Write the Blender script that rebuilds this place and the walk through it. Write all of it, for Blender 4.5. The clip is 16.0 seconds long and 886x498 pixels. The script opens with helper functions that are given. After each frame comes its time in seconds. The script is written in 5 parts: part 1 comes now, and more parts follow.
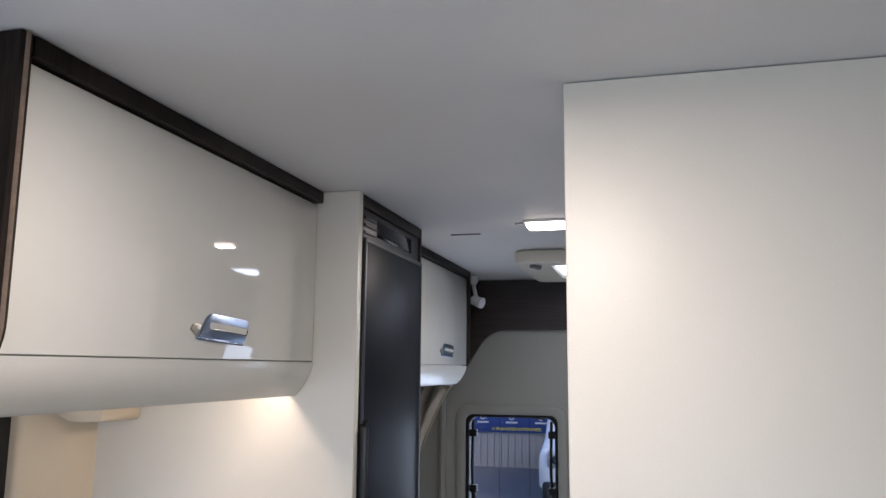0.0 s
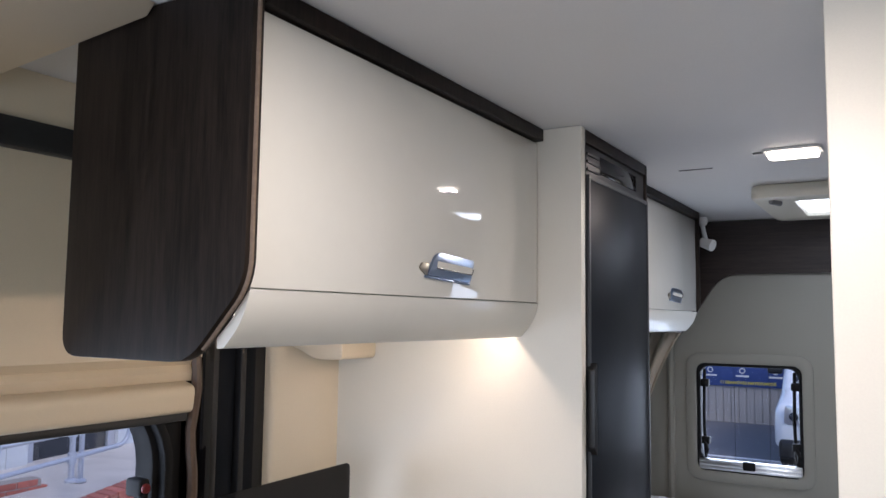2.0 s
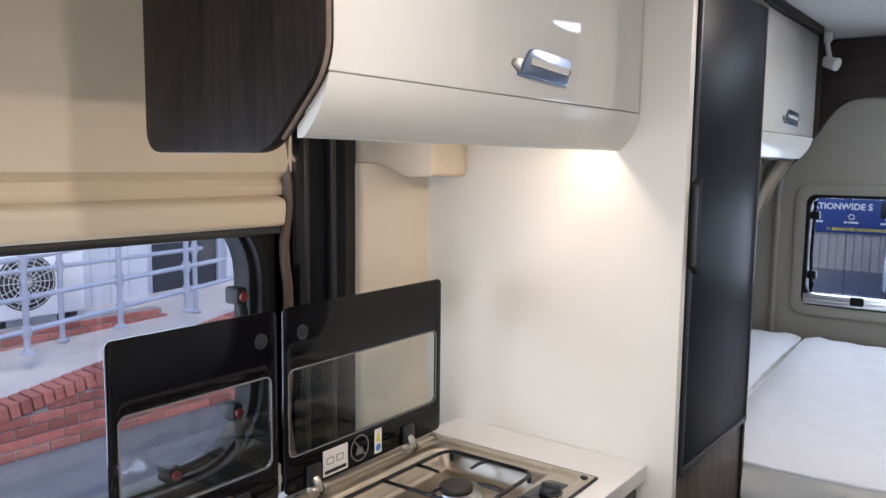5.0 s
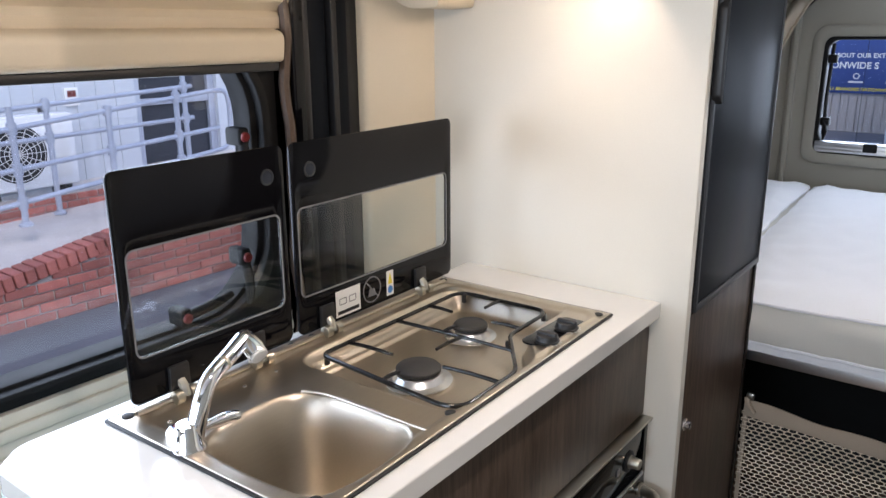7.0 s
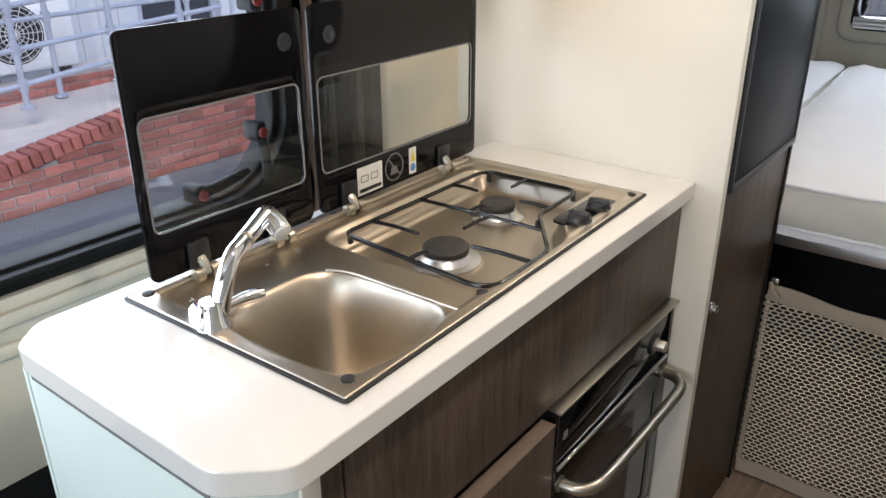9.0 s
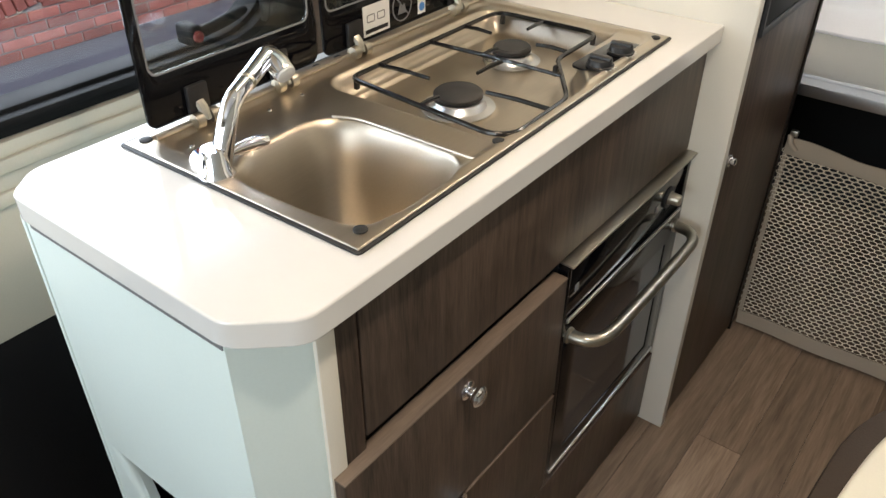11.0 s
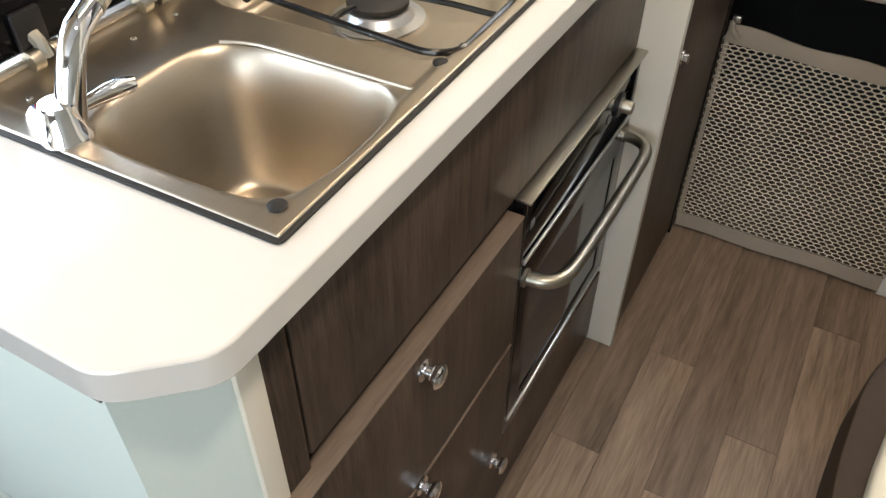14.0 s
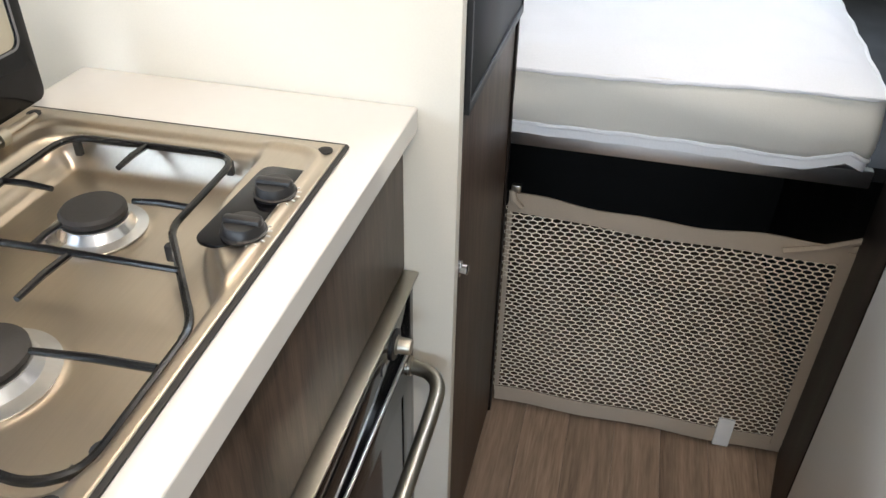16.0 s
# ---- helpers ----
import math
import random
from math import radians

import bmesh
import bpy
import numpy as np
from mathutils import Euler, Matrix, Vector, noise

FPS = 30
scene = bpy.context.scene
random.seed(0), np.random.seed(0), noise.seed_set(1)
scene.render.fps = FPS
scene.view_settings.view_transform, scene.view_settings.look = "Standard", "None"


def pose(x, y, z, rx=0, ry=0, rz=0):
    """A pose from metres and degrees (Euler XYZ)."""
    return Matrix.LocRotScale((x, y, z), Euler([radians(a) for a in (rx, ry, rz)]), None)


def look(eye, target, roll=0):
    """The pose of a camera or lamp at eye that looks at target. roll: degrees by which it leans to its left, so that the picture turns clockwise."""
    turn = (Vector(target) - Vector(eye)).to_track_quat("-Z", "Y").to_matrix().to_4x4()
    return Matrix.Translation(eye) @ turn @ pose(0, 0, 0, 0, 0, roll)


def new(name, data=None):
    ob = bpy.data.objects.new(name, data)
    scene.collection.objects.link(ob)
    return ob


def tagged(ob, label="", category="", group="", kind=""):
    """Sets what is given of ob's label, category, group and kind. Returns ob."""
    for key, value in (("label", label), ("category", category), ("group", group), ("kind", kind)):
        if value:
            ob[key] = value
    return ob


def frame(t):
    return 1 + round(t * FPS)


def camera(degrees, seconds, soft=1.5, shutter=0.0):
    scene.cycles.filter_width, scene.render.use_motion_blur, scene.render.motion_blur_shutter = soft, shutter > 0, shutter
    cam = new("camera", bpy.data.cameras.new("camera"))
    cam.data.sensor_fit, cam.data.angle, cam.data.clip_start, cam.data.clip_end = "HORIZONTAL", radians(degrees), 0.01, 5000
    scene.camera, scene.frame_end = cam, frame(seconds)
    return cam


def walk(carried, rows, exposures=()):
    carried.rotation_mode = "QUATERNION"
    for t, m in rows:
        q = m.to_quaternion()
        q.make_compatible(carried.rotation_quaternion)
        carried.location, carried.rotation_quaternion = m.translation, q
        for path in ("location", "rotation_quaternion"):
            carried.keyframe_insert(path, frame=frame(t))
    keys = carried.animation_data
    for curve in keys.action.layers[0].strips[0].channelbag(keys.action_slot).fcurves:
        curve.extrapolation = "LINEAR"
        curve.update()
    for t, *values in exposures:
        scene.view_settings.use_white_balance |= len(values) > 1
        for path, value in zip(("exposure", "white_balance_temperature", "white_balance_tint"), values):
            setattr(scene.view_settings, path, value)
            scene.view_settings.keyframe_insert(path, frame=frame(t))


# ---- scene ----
cam = camera(59.6, 16.0)
EXPO = [(0, 0.46, 6000, 18), (2.5, 0.74, 6050, 18), (4.2, 0.86, 6050, 18), (8.2, 1.07, 6350, 15), (11, 1.1, 6850, 12), (12.5, 1.24, 6850, 12), (14.2, 1.18, 6750, 12), (15.0, 1.40, 6350, 12), (15.5, 1.55, 6250, 12), (16, 1.5, 6200, 12)]
PATH = [
    (0, (0.55, 0.595, 1.561), (0.043, 2.505, 1.865), 0.5),
    (0.5, (0.544, 0.601, 1.557), (-0.156, 2.45, 1.859), 0.7),
    (1, (0.53, 0.633, 1.55), (-0.308, 2.426, 1.835), 0.8),
    (1.5, (0.525, 0.632, 1.545), (-0.413, 2.383, 1.778), 0.8),
    (2, (0.52, 0.631, 1.542), (-0.5, 2.343, 1.717), 0.7),
    (2.5, (0.509, 0.63, 1.537), (-0.565, 2.313, 1.656), 0.6),
    (3, (0.509, 0.63, 1.53), (-0.61, 2.287, 1.592), 0.7),
    (3.5, (0.507, 0.635, 1.525), (-0.647, 2.268, 1.524), 0.7),
    (4, (0.504, 0.658, 1.515), (-0.686, 2.264, 1.445), 0.8),
    (6.5, (0.453, 0.696, 1.422), (-0.724, 2.245, 0.959), -0.3),
    (7, (0.442, 0.702, 1.412), (-0.72, 2.235, 0.866), -0.3),
    (7.5, (0.429, 0.708, 1.406), (-0.718, 2.225, 0.786), -0.2),
    (8, (0.412, 0.714, 1.393), (-0.725, 2.211, 0.711), -0.2),
    (10.5, (0.36, 0.729, 1.361), (-0.68, 2.071, 0.305), 0.1),
    (11, (0.351, 0.738, 1.35), (-0.651, 2.039, 0.208), 0.2),
    (11.5, (0.344, 0.755, 1.334), (-0.63, 2.015, 0.124), 0.1),
    (12, (0.343, 0.764, 1.324), (-0.606, 1.991, 0.062), 0.1),
    (12.5, (0.343, 0.773, 1.317), (-0.578, 1.97, 0.005), 0.1),
    (13, (0.333, 0.78, 1.309), (-0.557, 1.971, -0.029), 0.2),
    (13.5, (0.287, 0.813, 1.297), (-0.555, 2.034, -0.045), 0.3),
    (14, (0.214, 0.87, 1.285), (-0.502, 2.166, -0.06), 0.7),
    (14.5, (0.176, 0.915, 1.303), (-0.391, 2.289, -0.034), 1.0),
    (15, (0.155, 1.03, 1.265), (-0.326, 2.5, -0.003), 1.3),
    (15.5, (0.174, 1.139, 1.265), (-0.218, 2.673, 0.043), 1.3),
    (16, (0.172, 1.224, 1.3), (-0.208, 2.821, 0.158), 1.2),
]
walk(cam, [(t, look(eye, target, roll)) for t, eye, target, roll in PATH], EXPO)

# ---- world, sun, large lights ----
world = bpy.data.worlds.new("world")
scene.world = world
world.use_nodes = True
wn = world.node_tree.nodes
sky = wn.new("ShaderNodeTexSky")
sky.sky_type, sky.sun_disc = "NISHITA", False
sky.sun_elevation, sky.sun_rotation = radians(49), radians(120)
wn["Background"].inputs["Strength"].default_value = 0.15
world.node_tree.links.new(sky.outputs[0], wn["Background"].inputs["Color"])
sun = new("sun", bpy.data.lights.new("sun", "SUN"))
sun.data.energy, sun.data.angle, sun.data.color = 0.6, radians(15), (1.0, 0.93, 0.84)
sun.matrix_basis = look((6, -3.5, 8), (0, 0, 0))


def area_light(name, m, sx, sy, power, color):
    lamp = bpy.data.lights.new(name, "AREA")
    lamp.shape, lamp.size, lamp.size_y, lamp.energy, lamp.color = "RECTANGLE", sx, sy, 0.45 * power, color
    ob = new(name, lamp)
    ob.matrix_basis = m
    return ob


DAY = (0.80, 0.91, 1.0)
# daylight of the cab's windscreen, the open side and the rear windows
area_light("windscreen_daylight", look((0.2, -1.18, 1.25), (0.2, 1.0, 1.0)), 1.5, 0.75, 27, DAY)
area_light("side_window_daylight", look((-0.735, 0.90, 1.15), (0.5, 1.0, 1.0)), 1.3, 0.40, 11, DAY)
area_light("rear_window_daylight", look((0.02, 3.72, 1.18), (0.02, 2.0, 1.0)), 0.34, 0.36, 2.5, DAY)
area_light("rear_window_daylight_right", look((0.75, 3.72, 1.18), (0.75, 2.0, 1.0)), 0.34, 0.36, 2.5, DAY)


# ---- materials ----
def node_mat(name):
    m = bpy.data.materials.new(name)
    m.use_nodes = True
    return m, m.node_tree.nodes, m.node_tree.links, m.node_tree.nodes["Principled BSDF"]


def surface(name, color, rough=0.5, metal=0.0, vary=0.06, scale=6.0, grain=150.0, bump=0.05, coat=0.0, stretch=(1, 1, 1), spec=0.5, sheen=0.0):
    """A plain surface with soft stains, fine grain, uneven gloss and slight relief."""
    m, n, l, b = node_mat(name)
    co = n.new("ShaderNodeTexCoord")
    mp = n.new("ShaderNodeMapping")
    mp.inputs["Scale"].default_value = stretch
    l.new(co.outputs["Object"], mp.inputs[0])
    big, fine = n.new("ShaderNodeTexNoise"), n.new("ShaderNodeTexNoise")
    big.inputs["Scale"].default_value, big.inputs["Detail"].default_value = scale, 5
    fine.inputs["Scale"].default_value, fine.inputs["Detail"].default_value = grain, 3
    l.new(mp.outputs[0], big.inputs[0]), l.new(mp.outputs[0], fine.inputs[0])
    add = n.new("ShaderNodeMath")
    add.operation = "ADD"
    l.new(big.outputs[0], add.inputs[0]), l.new(fine.outputs[0], add.inputs[1])
    ramp = n.new("ShaderNodeMapRange")
    ramp.inputs[1].default_value, ramp.inputs[2].default_value = 0.6, 1.4
    ramp.inputs[3].default_value, ramp.inputs[4].default_value = 1 - vary, 1 + vary
    l.new(add.outputs[0], ramp.inputs[0])
    mul = n.new("ShaderNodeMix")
    mul.data_type, mul.blend_type = "RGBA", "MULTIPLY"
    mul.inputs["Factor"].default_value = 1
    mul.inputs[6].default_value = (*color, 1)
    l.new(ramp.outputs[0], mul.inputs[7])
    l.new(mul.outputs[2], b.inputs["Base Color"])
    gloss = n.new("ShaderNodeMapRange")
    gloss.inputs[3].default_value, gloss.inputs[4].default_value = rough * 0.8, min(1, rough * 1.2)
    l.new(big.outputs[0], gloss.inputs[0]), l.new(gloss.outputs[0], b.inputs["Roughness"])
    if bump:
        bp = n.new("ShaderNodeBump")
        bp.inputs["Strength"].default_value, bp.inputs["Distance"].default_value = bump, 0.002
        l.new(fine.outputs[0], bp.inputs["Height"]), l.new(bp.outputs[0], b.inputs["Normal"])
    b.inputs["Metallic"].default_value = metal
    b.inputs["Coat Weight"].default_value = coat
    b.inputs["Coat Roughness"].default_value = 0.015
    b.inputs["Specular IOR Level"].default_value = spec
    b.inputs["Sheen Weight"].default_value = sheen
    return m


def wood(name, dark, light, axis="z", rough=0.4, pitch=14.0, vary=0.5, random_tone=0.0, bump=0.12, spec=0.25):
    """Printed wood grain that runs along one axis, with broad figure and fine pores."""
    m, n, l, b = node_mat(name)
    co, mp = n.new("ShaderNodeTexCoord"), n.new("ShaderNodeMapping")
    mp.inputs["Scale"].default_value = [1 if a != axis else 0.07 for a in "xyz"]
    l.new(co.outputs["Object"], mp.inputs[0])
    src = mp.outputs[0]
    if random_tone:
        inf, off = n.new("ShaderNodeObjectInfo"), n.new("ShaderNodeVectorMath")
        sc = n.new("ShaderNodeVectorMath")
        sc.operation = "SCALE"
        sc.inputs[0].default_value, off.operation = (3.1, 5.3, 7.7), "ADD"
        l.new(inf.outputs["Random"], sc.inputs["Scale"])
        l.new(src, off.inputs[0]), l.new(sc.outputs[0], off.inputs[1])
        src = off.outputs[0]
    big, fine, pore = (n.new("ShaderNodeTexNoise") for _ in range(3))
    big.inputs["Scale"].default_value, big.inputs["Detail"].default_value, big.inputs["Distortion"].default_value = pitch, 4, 0.9
    fine.inputs["Scale"].default_value, fine.inputs["Detail"].default_value = pitch * 8, 6
    pore.inputs["Scale"].default_value, pore.inputs["Detail"].default_value = pitch * 28, 2
    for t in (big, fine, pore):
        l.new(src, t.inputs[0])
    mix = n.new("ShaderNodeMix")
    mix.inputs["Factor"].default_value = 0.5
    l.new(big.outputs[0], mix.inputs[2]), l.new(fine.outputs[0], mix.inputs[3])
    mix2 = n.new("ShaderNodeMix")
    mix2.inputs["Factor"].default_value = 0.25
    l.new(mix.outputs[0], mix2.inputs[2]), l.new(pore.outputs[0], mix2.inputs[3])
    ramp = n.new("ShaderNodeValToRGB")
    e = ramp.color_ramp.elements
    e[0].position, e[1].position = 0.5 - 0.3 * vary, 0.5 + 0.3 * vary
    e[0].color, e[1].color = (*dark, 1), (*light, 1)
    l.new(mix2.outputs[0], ramp.inputs[0])
    out = ramp.outputs[0]
    if random_tone:
        rng = n.new("ShaderNodeMapRange")
        rng.inputs[3].default_value, rng.inputs[4].default_value = 1 - random_tone, 1 + random_tone
        l.new(inf.outputs["Random"], rng.inputs[0])
        tint = n.new("ShaderNodeMix")
        tint.data_type, tint.blend_type = "RGBA", "MULTIPLY"
        tint.inputs["Factor"].default_value = 1
        l.new(out, tint.inputs[6]), l.new(rng.outputs[0], tint.inputs[7])
        out = tint.outputs[2]
    l.new(out, b.inputs["Base Color"])
    b.inputs["Roughness"].default_value = rough
    b.inputs["Specular IOR Level"].default_value = spec
    bp = n.new("ShaderNodeBump")
    bp.inputs["Strength"].default_value, bp.inputs["Distance"].default_value = bump, 0.001
    l.new(mix2.outputs[0], bp.inputs["Height"]), l.new(bp.outputs[0], b.inputs["Normal"])
    return m


def glass(name, color=(1, 1, 1), rough=0.0, ior=1.45, thin=0.0):
    """Window glass; thin: share of light that goes straight through."""
    m, n, l, b = node_mat(name)
    b.inputs["Base Color"].default_value = (*color, 1)
    b.inputs["Transmission Weight"].default_value = 1
    b.inputs["Roughness"].default_value = rough
    b.inputs["IOR"].default_value = ior
    if thin:
        t, mx = n.new("ShaderNodeBsdfTransparent"), n.new("ShaderNodeMixShader")
        t.inputs[0].default_value = (*color, 1)
        g = n.new("ShaderNodeBsdfGlossy")
        g.inputs["Roughness"].default_value = 0.02
        lw, pw, ad = n.new("ShaderNodeLayerWeight"), n.new("ShaderNodeMath"), n.new("ShaderNodeMath")
        pw.operation, ad.operation = "POWER", "MULTIPLY_ADD"
        pw.inputs[1].default_value, ad.inputs[1].default_value, ad.inputs[2].default_value = 5, 0.8, 0.04
        l.new(lw.outputs["Facing"], pw.inputs[0]), l.new(pw.outputs[0], ad.inputs[0])
        l.new(ad.outputs[0], mx.inputs[0]), l.new(t.outputs[0], mx.inputs[1]), l.new(g.outputs[0], mx.inputs[2])
        l.new(mx.outputs[0], n["Material Output"].inputs[0])
    return m


def glow(name, color, strength):
    m, n, l, b = node_mat(name)
    b.inputs["Base Color"].default_value = (*color, 1)
    b.inputs["Emission Color"].default_value = (*color, 1)
    b.inputs["Emission Strength"].default_value = strength
    return m


M = dict(
    cream=surface("cream_laminate", (0.74, 0.70, 0.61), 0.42, vary=0.03, grain=420, bump=0.06),
    # white laminate; the blue-green cast is cool front daylight put into the colour
    white_panel_cool_tint=surface("white_laminate_daylight_tint", (0.70, 0.79, 0.75), 0.35, vary=0.02, grain=300, bump=0.03),
    ceiling=surface("ceiling_board", (0.70, 0.70, 0.70), 0.6, vary=0.03, grain=260, bump=0.05),
    gloss=surface("gloss_cream_lacquer", (0.78, 0.77, 0.71), 0.5, vary=0.015, grain=40, bump=0.0, coat=1.0, spec=0.1),
    door_white=surface("satin_white_door", (0.78, 0.78, 0.77), 0.35, vary=0.02, grain=60, bump=0.03, spec=0.35),
    gloss_soft=surface("cream_moulding", (0.76, 0.75, 0.69), 0.4, vary=0.015, grain=40, bump=0.0, coat=0.25, spec=0.2),
    worktop=surface("white_gloss_worktop", (0.75, 0.735, 0.705), 0.16, vary=0.015, grain=60, bump=0.0, coat=1.0),
    trim=surface("beige_moulding", (0.70, 0.60, 0.45), 0.5, vary=0.04, grain=500, bump=0.12),
    trim_grey=surface("grey_beige_vinyl", (0.26, 0.25, 0.215), 0.55, vary=0.04, grain=600, bump=0.2),
    sill=surface("ivory_door_moulding", (0.60, 0.57, 0.48), 0.45, vary=0.04, grain=400, bump=0.08),
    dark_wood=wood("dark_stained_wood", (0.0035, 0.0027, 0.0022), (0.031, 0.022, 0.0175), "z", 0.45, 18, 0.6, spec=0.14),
    dark_wood_y=wood("dark_stained_wood_long", (0.016, 0.012, 0.011), (0.055, 0.040, 0.034), "x", 0.45, 14, 0.7),
    wood=wood("brown_wood_fronts", (0.012, 0.0085, 0.0065), (0.140, 0.097, 0.072), "z", 0.38, 16, 0.66),
    wood_edge=wood("light_wood_edge", (0.13, 0.095, 0.07), (0.26, 0.19, 0.14), "y", 0.45, 30, 0.7),
    plank=wood("oak_vinyl_plank", (0.085, 0.055, 0.036), (0.42, 0.31, 0.225), "y", 0.42, 9, 0.72, random_tone=0.25),
    steel=surface("brushed_stainless_steel", (0.54, 0.48, 0.395), 0.36, 1.0, 0.05, 5, 320, 0.03, stretch=(1, 0.05, 1)),
    chrome=surface("chrome", (0.88, 0.88, 0.90), 0.05, 1.0, 0.02, 8, 60, 0.0),
    satin=surface("satin_nickel", (0.46, 0.43, 0.36), 0.34, 1.0, 0.04, 8, 200, 0.02),
    alu=surface("aluminium", (0.72, 0.73, 0.74), 0.3, 1.0, 0.04, 8, 200, 0.02),
    # chrome whose blue base colour carries the reflected daylight
    handle=surface("chrome_plate_blue_reflection", (0.27, 0.34, 0.47), 0.30, 1.0, 0.05, 20, 100, 0.0),
    frame_black=surface("matt_black_frame", (0.006, 0.006, 0.0065), 0.6, 0, 0.2, 8, 200, 0.06, spec=0.2),
    black=surface("black_plastic", (0.012, 0.012, 0.013), 0.4, 0, 0.2, 8, 200, 0.06),
    black_gloss=surface("black_glass_enamel", (0.004, 0.004, 0.005), 0.07, 0, 0.1, 4, 60, 0.0, spec=0.22),
    black_satin=surface("black_satin_door", (0.009, 0.011, 0.015), 0.40, 0, 0.1, 4, 300, 0.04, spec=0.07),
    enamel=surface("black_enamelled_wire", (0.005, 0.005, 0.0055), 0.22, 0, 0.1, 20, 200, 0.02),
    iron=surface("matt_black_burner_cap", (0.022, 0.021, 0.020), 0.55, 0, 0.2, 30, 400, 0.1),
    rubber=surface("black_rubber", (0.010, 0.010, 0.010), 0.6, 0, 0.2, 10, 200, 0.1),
    brown_seal=surface("brown_rubber_seal", (0.10, 0.065, 0.045), 0.4, 0, 0.25, 14, 120, 0.2),
    mattress=surface("white_quilted_cover", (0.80, 0.82, 0.86), 0.8, 0, 0.03, 4, 300, 0.2, sheen=0.2),
    mattress_side=surface("ivory_mattress_border", (0.66, 0.65, 0.60), 0.8, 0, 0.04, 6, 500, 0.2),
    net=surface("beige_net_cord", (0.74, 0.66, 0.51), 0.8, 0, 0.12, 20, 400, 0.2),
    tape=surface("beige_webbing", (0.42, 0.35, 0.27), 0.8, 0, 0.08, 10, 800, 0.3),
    cloth=surface("beige_curtain_cloth", (0.40, 0.35, 0.28), 0.85, 0, 0.1, 10, 700, 0.3),
    pad=surface("cream_leatherette", (0.74, 0.70, 0.58), 0.5, 0, 0.03, 6, 500, 0.15),
    brown=surface("brown_leatherette", (0.045, 0.030, 0.020), 0.6, 0, 0.15, 6, 400, 0.2, spec=0.25),
    paper=surface("white_label", (0.75, 0.75, 0.73), 0.5, 0, 0.02, 10, 100, 0.0),
    dark_print=surface("dark_grip_ring", (0.018, 0.018, 0.02), 0.3, 0, 0.05, 10, 100, 0.0),
    grey_print_and_shade=surface("grey_print_and_shade", (0.16, 0.16, 0.165), 0.5, 0, 0.02, 10, 100, 0.0),
    yellow=surface("yellow_print", (0.70, 0.58, 0.06), 0.5, 0, 0.02, 10, 100, 0.0),
    blue_print=surface("blue_print", (0.06, 0.22, 0.55), 0.5, 0, 0.02, 10, 100, 0.0),
    red=surface("red_plastic", (0.13, 0.010, 0.010), 0.4, 0, 0.05, 10, 100, 0.0),
    white_plastic=surface("white_plastic", (0.72, 0.72, 0.70), 0.4, 0, 0.03, 10, 200, 0.02),
    asphalt=surface("asphalt", (0.13, 0.13, 0.14), 0.85, 0, 0.25, 3, 120, 0.4),
    concrete=surface("pale_concrete", (0.55, 0.51, 0.47), 0.85, 0, 0.2, 3, 60, 0.3),
    mortar=surface("mortar", (0.30, 0.27, 0.25), 0.9, 0, 0.2, 6, 120, 0.4),
    cladding=surface("grey_metal_cladding", (0.52, 0.55, 0.58), 0.5, 0, 0.06, 2, 60, 0.05),
    rail_paint=surface("galvanised_rail", (0.40, 0.43, 0.50), 0.4, 0.3, 0.1, 8, 120, 0.05),
    banner=surface("blue_banner", (0.035, 0.07, 0.24), 0.5, 0, 0.06, 2, 100, 0.05),
    fence=wood("weathered_fence_board", (0.28, 0.26, 0.24), (0.52, 0.48, 0.45), "z", 0.8, 6, 0.9),
    car=surface("white_car_paint", (0.80, 0.81, 0.82), 0.2, 0, 0.02, 3, 60, 0.0, coat=0.6),
    dark_glass=surface("dark_window_glass", (0.03, 0.035, 0.045), 0.06, 0, 0.1, 3, 60, 0.0),
    window=glass("window_acrylic", (0.97, 0.98, 1.0), 0.0, 1.3, thin=1),
    clear=glass("clear_lid_glass", (0.96, 0.97, 0.96), 0.0, 1.35, thin=1),
    led=glow("led_diffuser", (1.0, 0.86, 0.70), 6.0),
    skylight=glow("skylight_dome_glow", (0.86, 0.93, 1.0), 2.2),
)


def brick_mat():
    m = surface("red_brick", (0.35, 0.115, 0.088), 0.85, 0, 0.3, 12, 160, 0.5)
    n, l = m.node_tree.nodes, m.node_tree.links
    b = n["Principled BSDF"]
    src = b.inputs["Base Color"].links[0].from_socket
    inf, rng, mul = n.new("ShaderNodeObjectInfo"), n.new("ShaderNodeMapRange"), n.new("ShaderNodeMix")
    rng.inputs[3].default_value, rng.inputs[4].default_value = 0.65, 1.3
    mul.data_type, mul.blend_type = "RGBA", "MULTIPLY"
    mul.inputs["Factor"].default_value = 1
    l.new(inf.outputs["Random"], rng.inputs[0])
    l.new(src, mul.inputs[6]), l.new(rng.outputs[0], mul.inputs[7]), l.new(mul.outputs[2], b.inputs["Base Color"])
    return m


M["brick"] = brick_mat()


# ---- mesh helpers ----
def box(x0, x1, y0, y1, z0, z1, bev=0.002, seg=2, into=None):
    bm = into or bmesh.new()
    g = bmesh.ops.create_cube(bm, size=1, matrix=Matrix.LocRotScale(((x0 + x1) / 2, (y0 + y1) / 2, (z0 + z1) / 2), None, (x1 - x0, y1 - y0, z1 - z0)))
    if bev:
        edges = list({e for v in g["verts"] for e in v.link_edges})
        bmesh.ops.bevel(bm, geom=edges, offset=bev, segments=seg, affect="EDGES", profile=0.5)
    return bm


def at_axis(axis, u, v, w):
    return {"x": (w, u, v), "y": (u, w, v), "z": (u, v, w)}[axis]


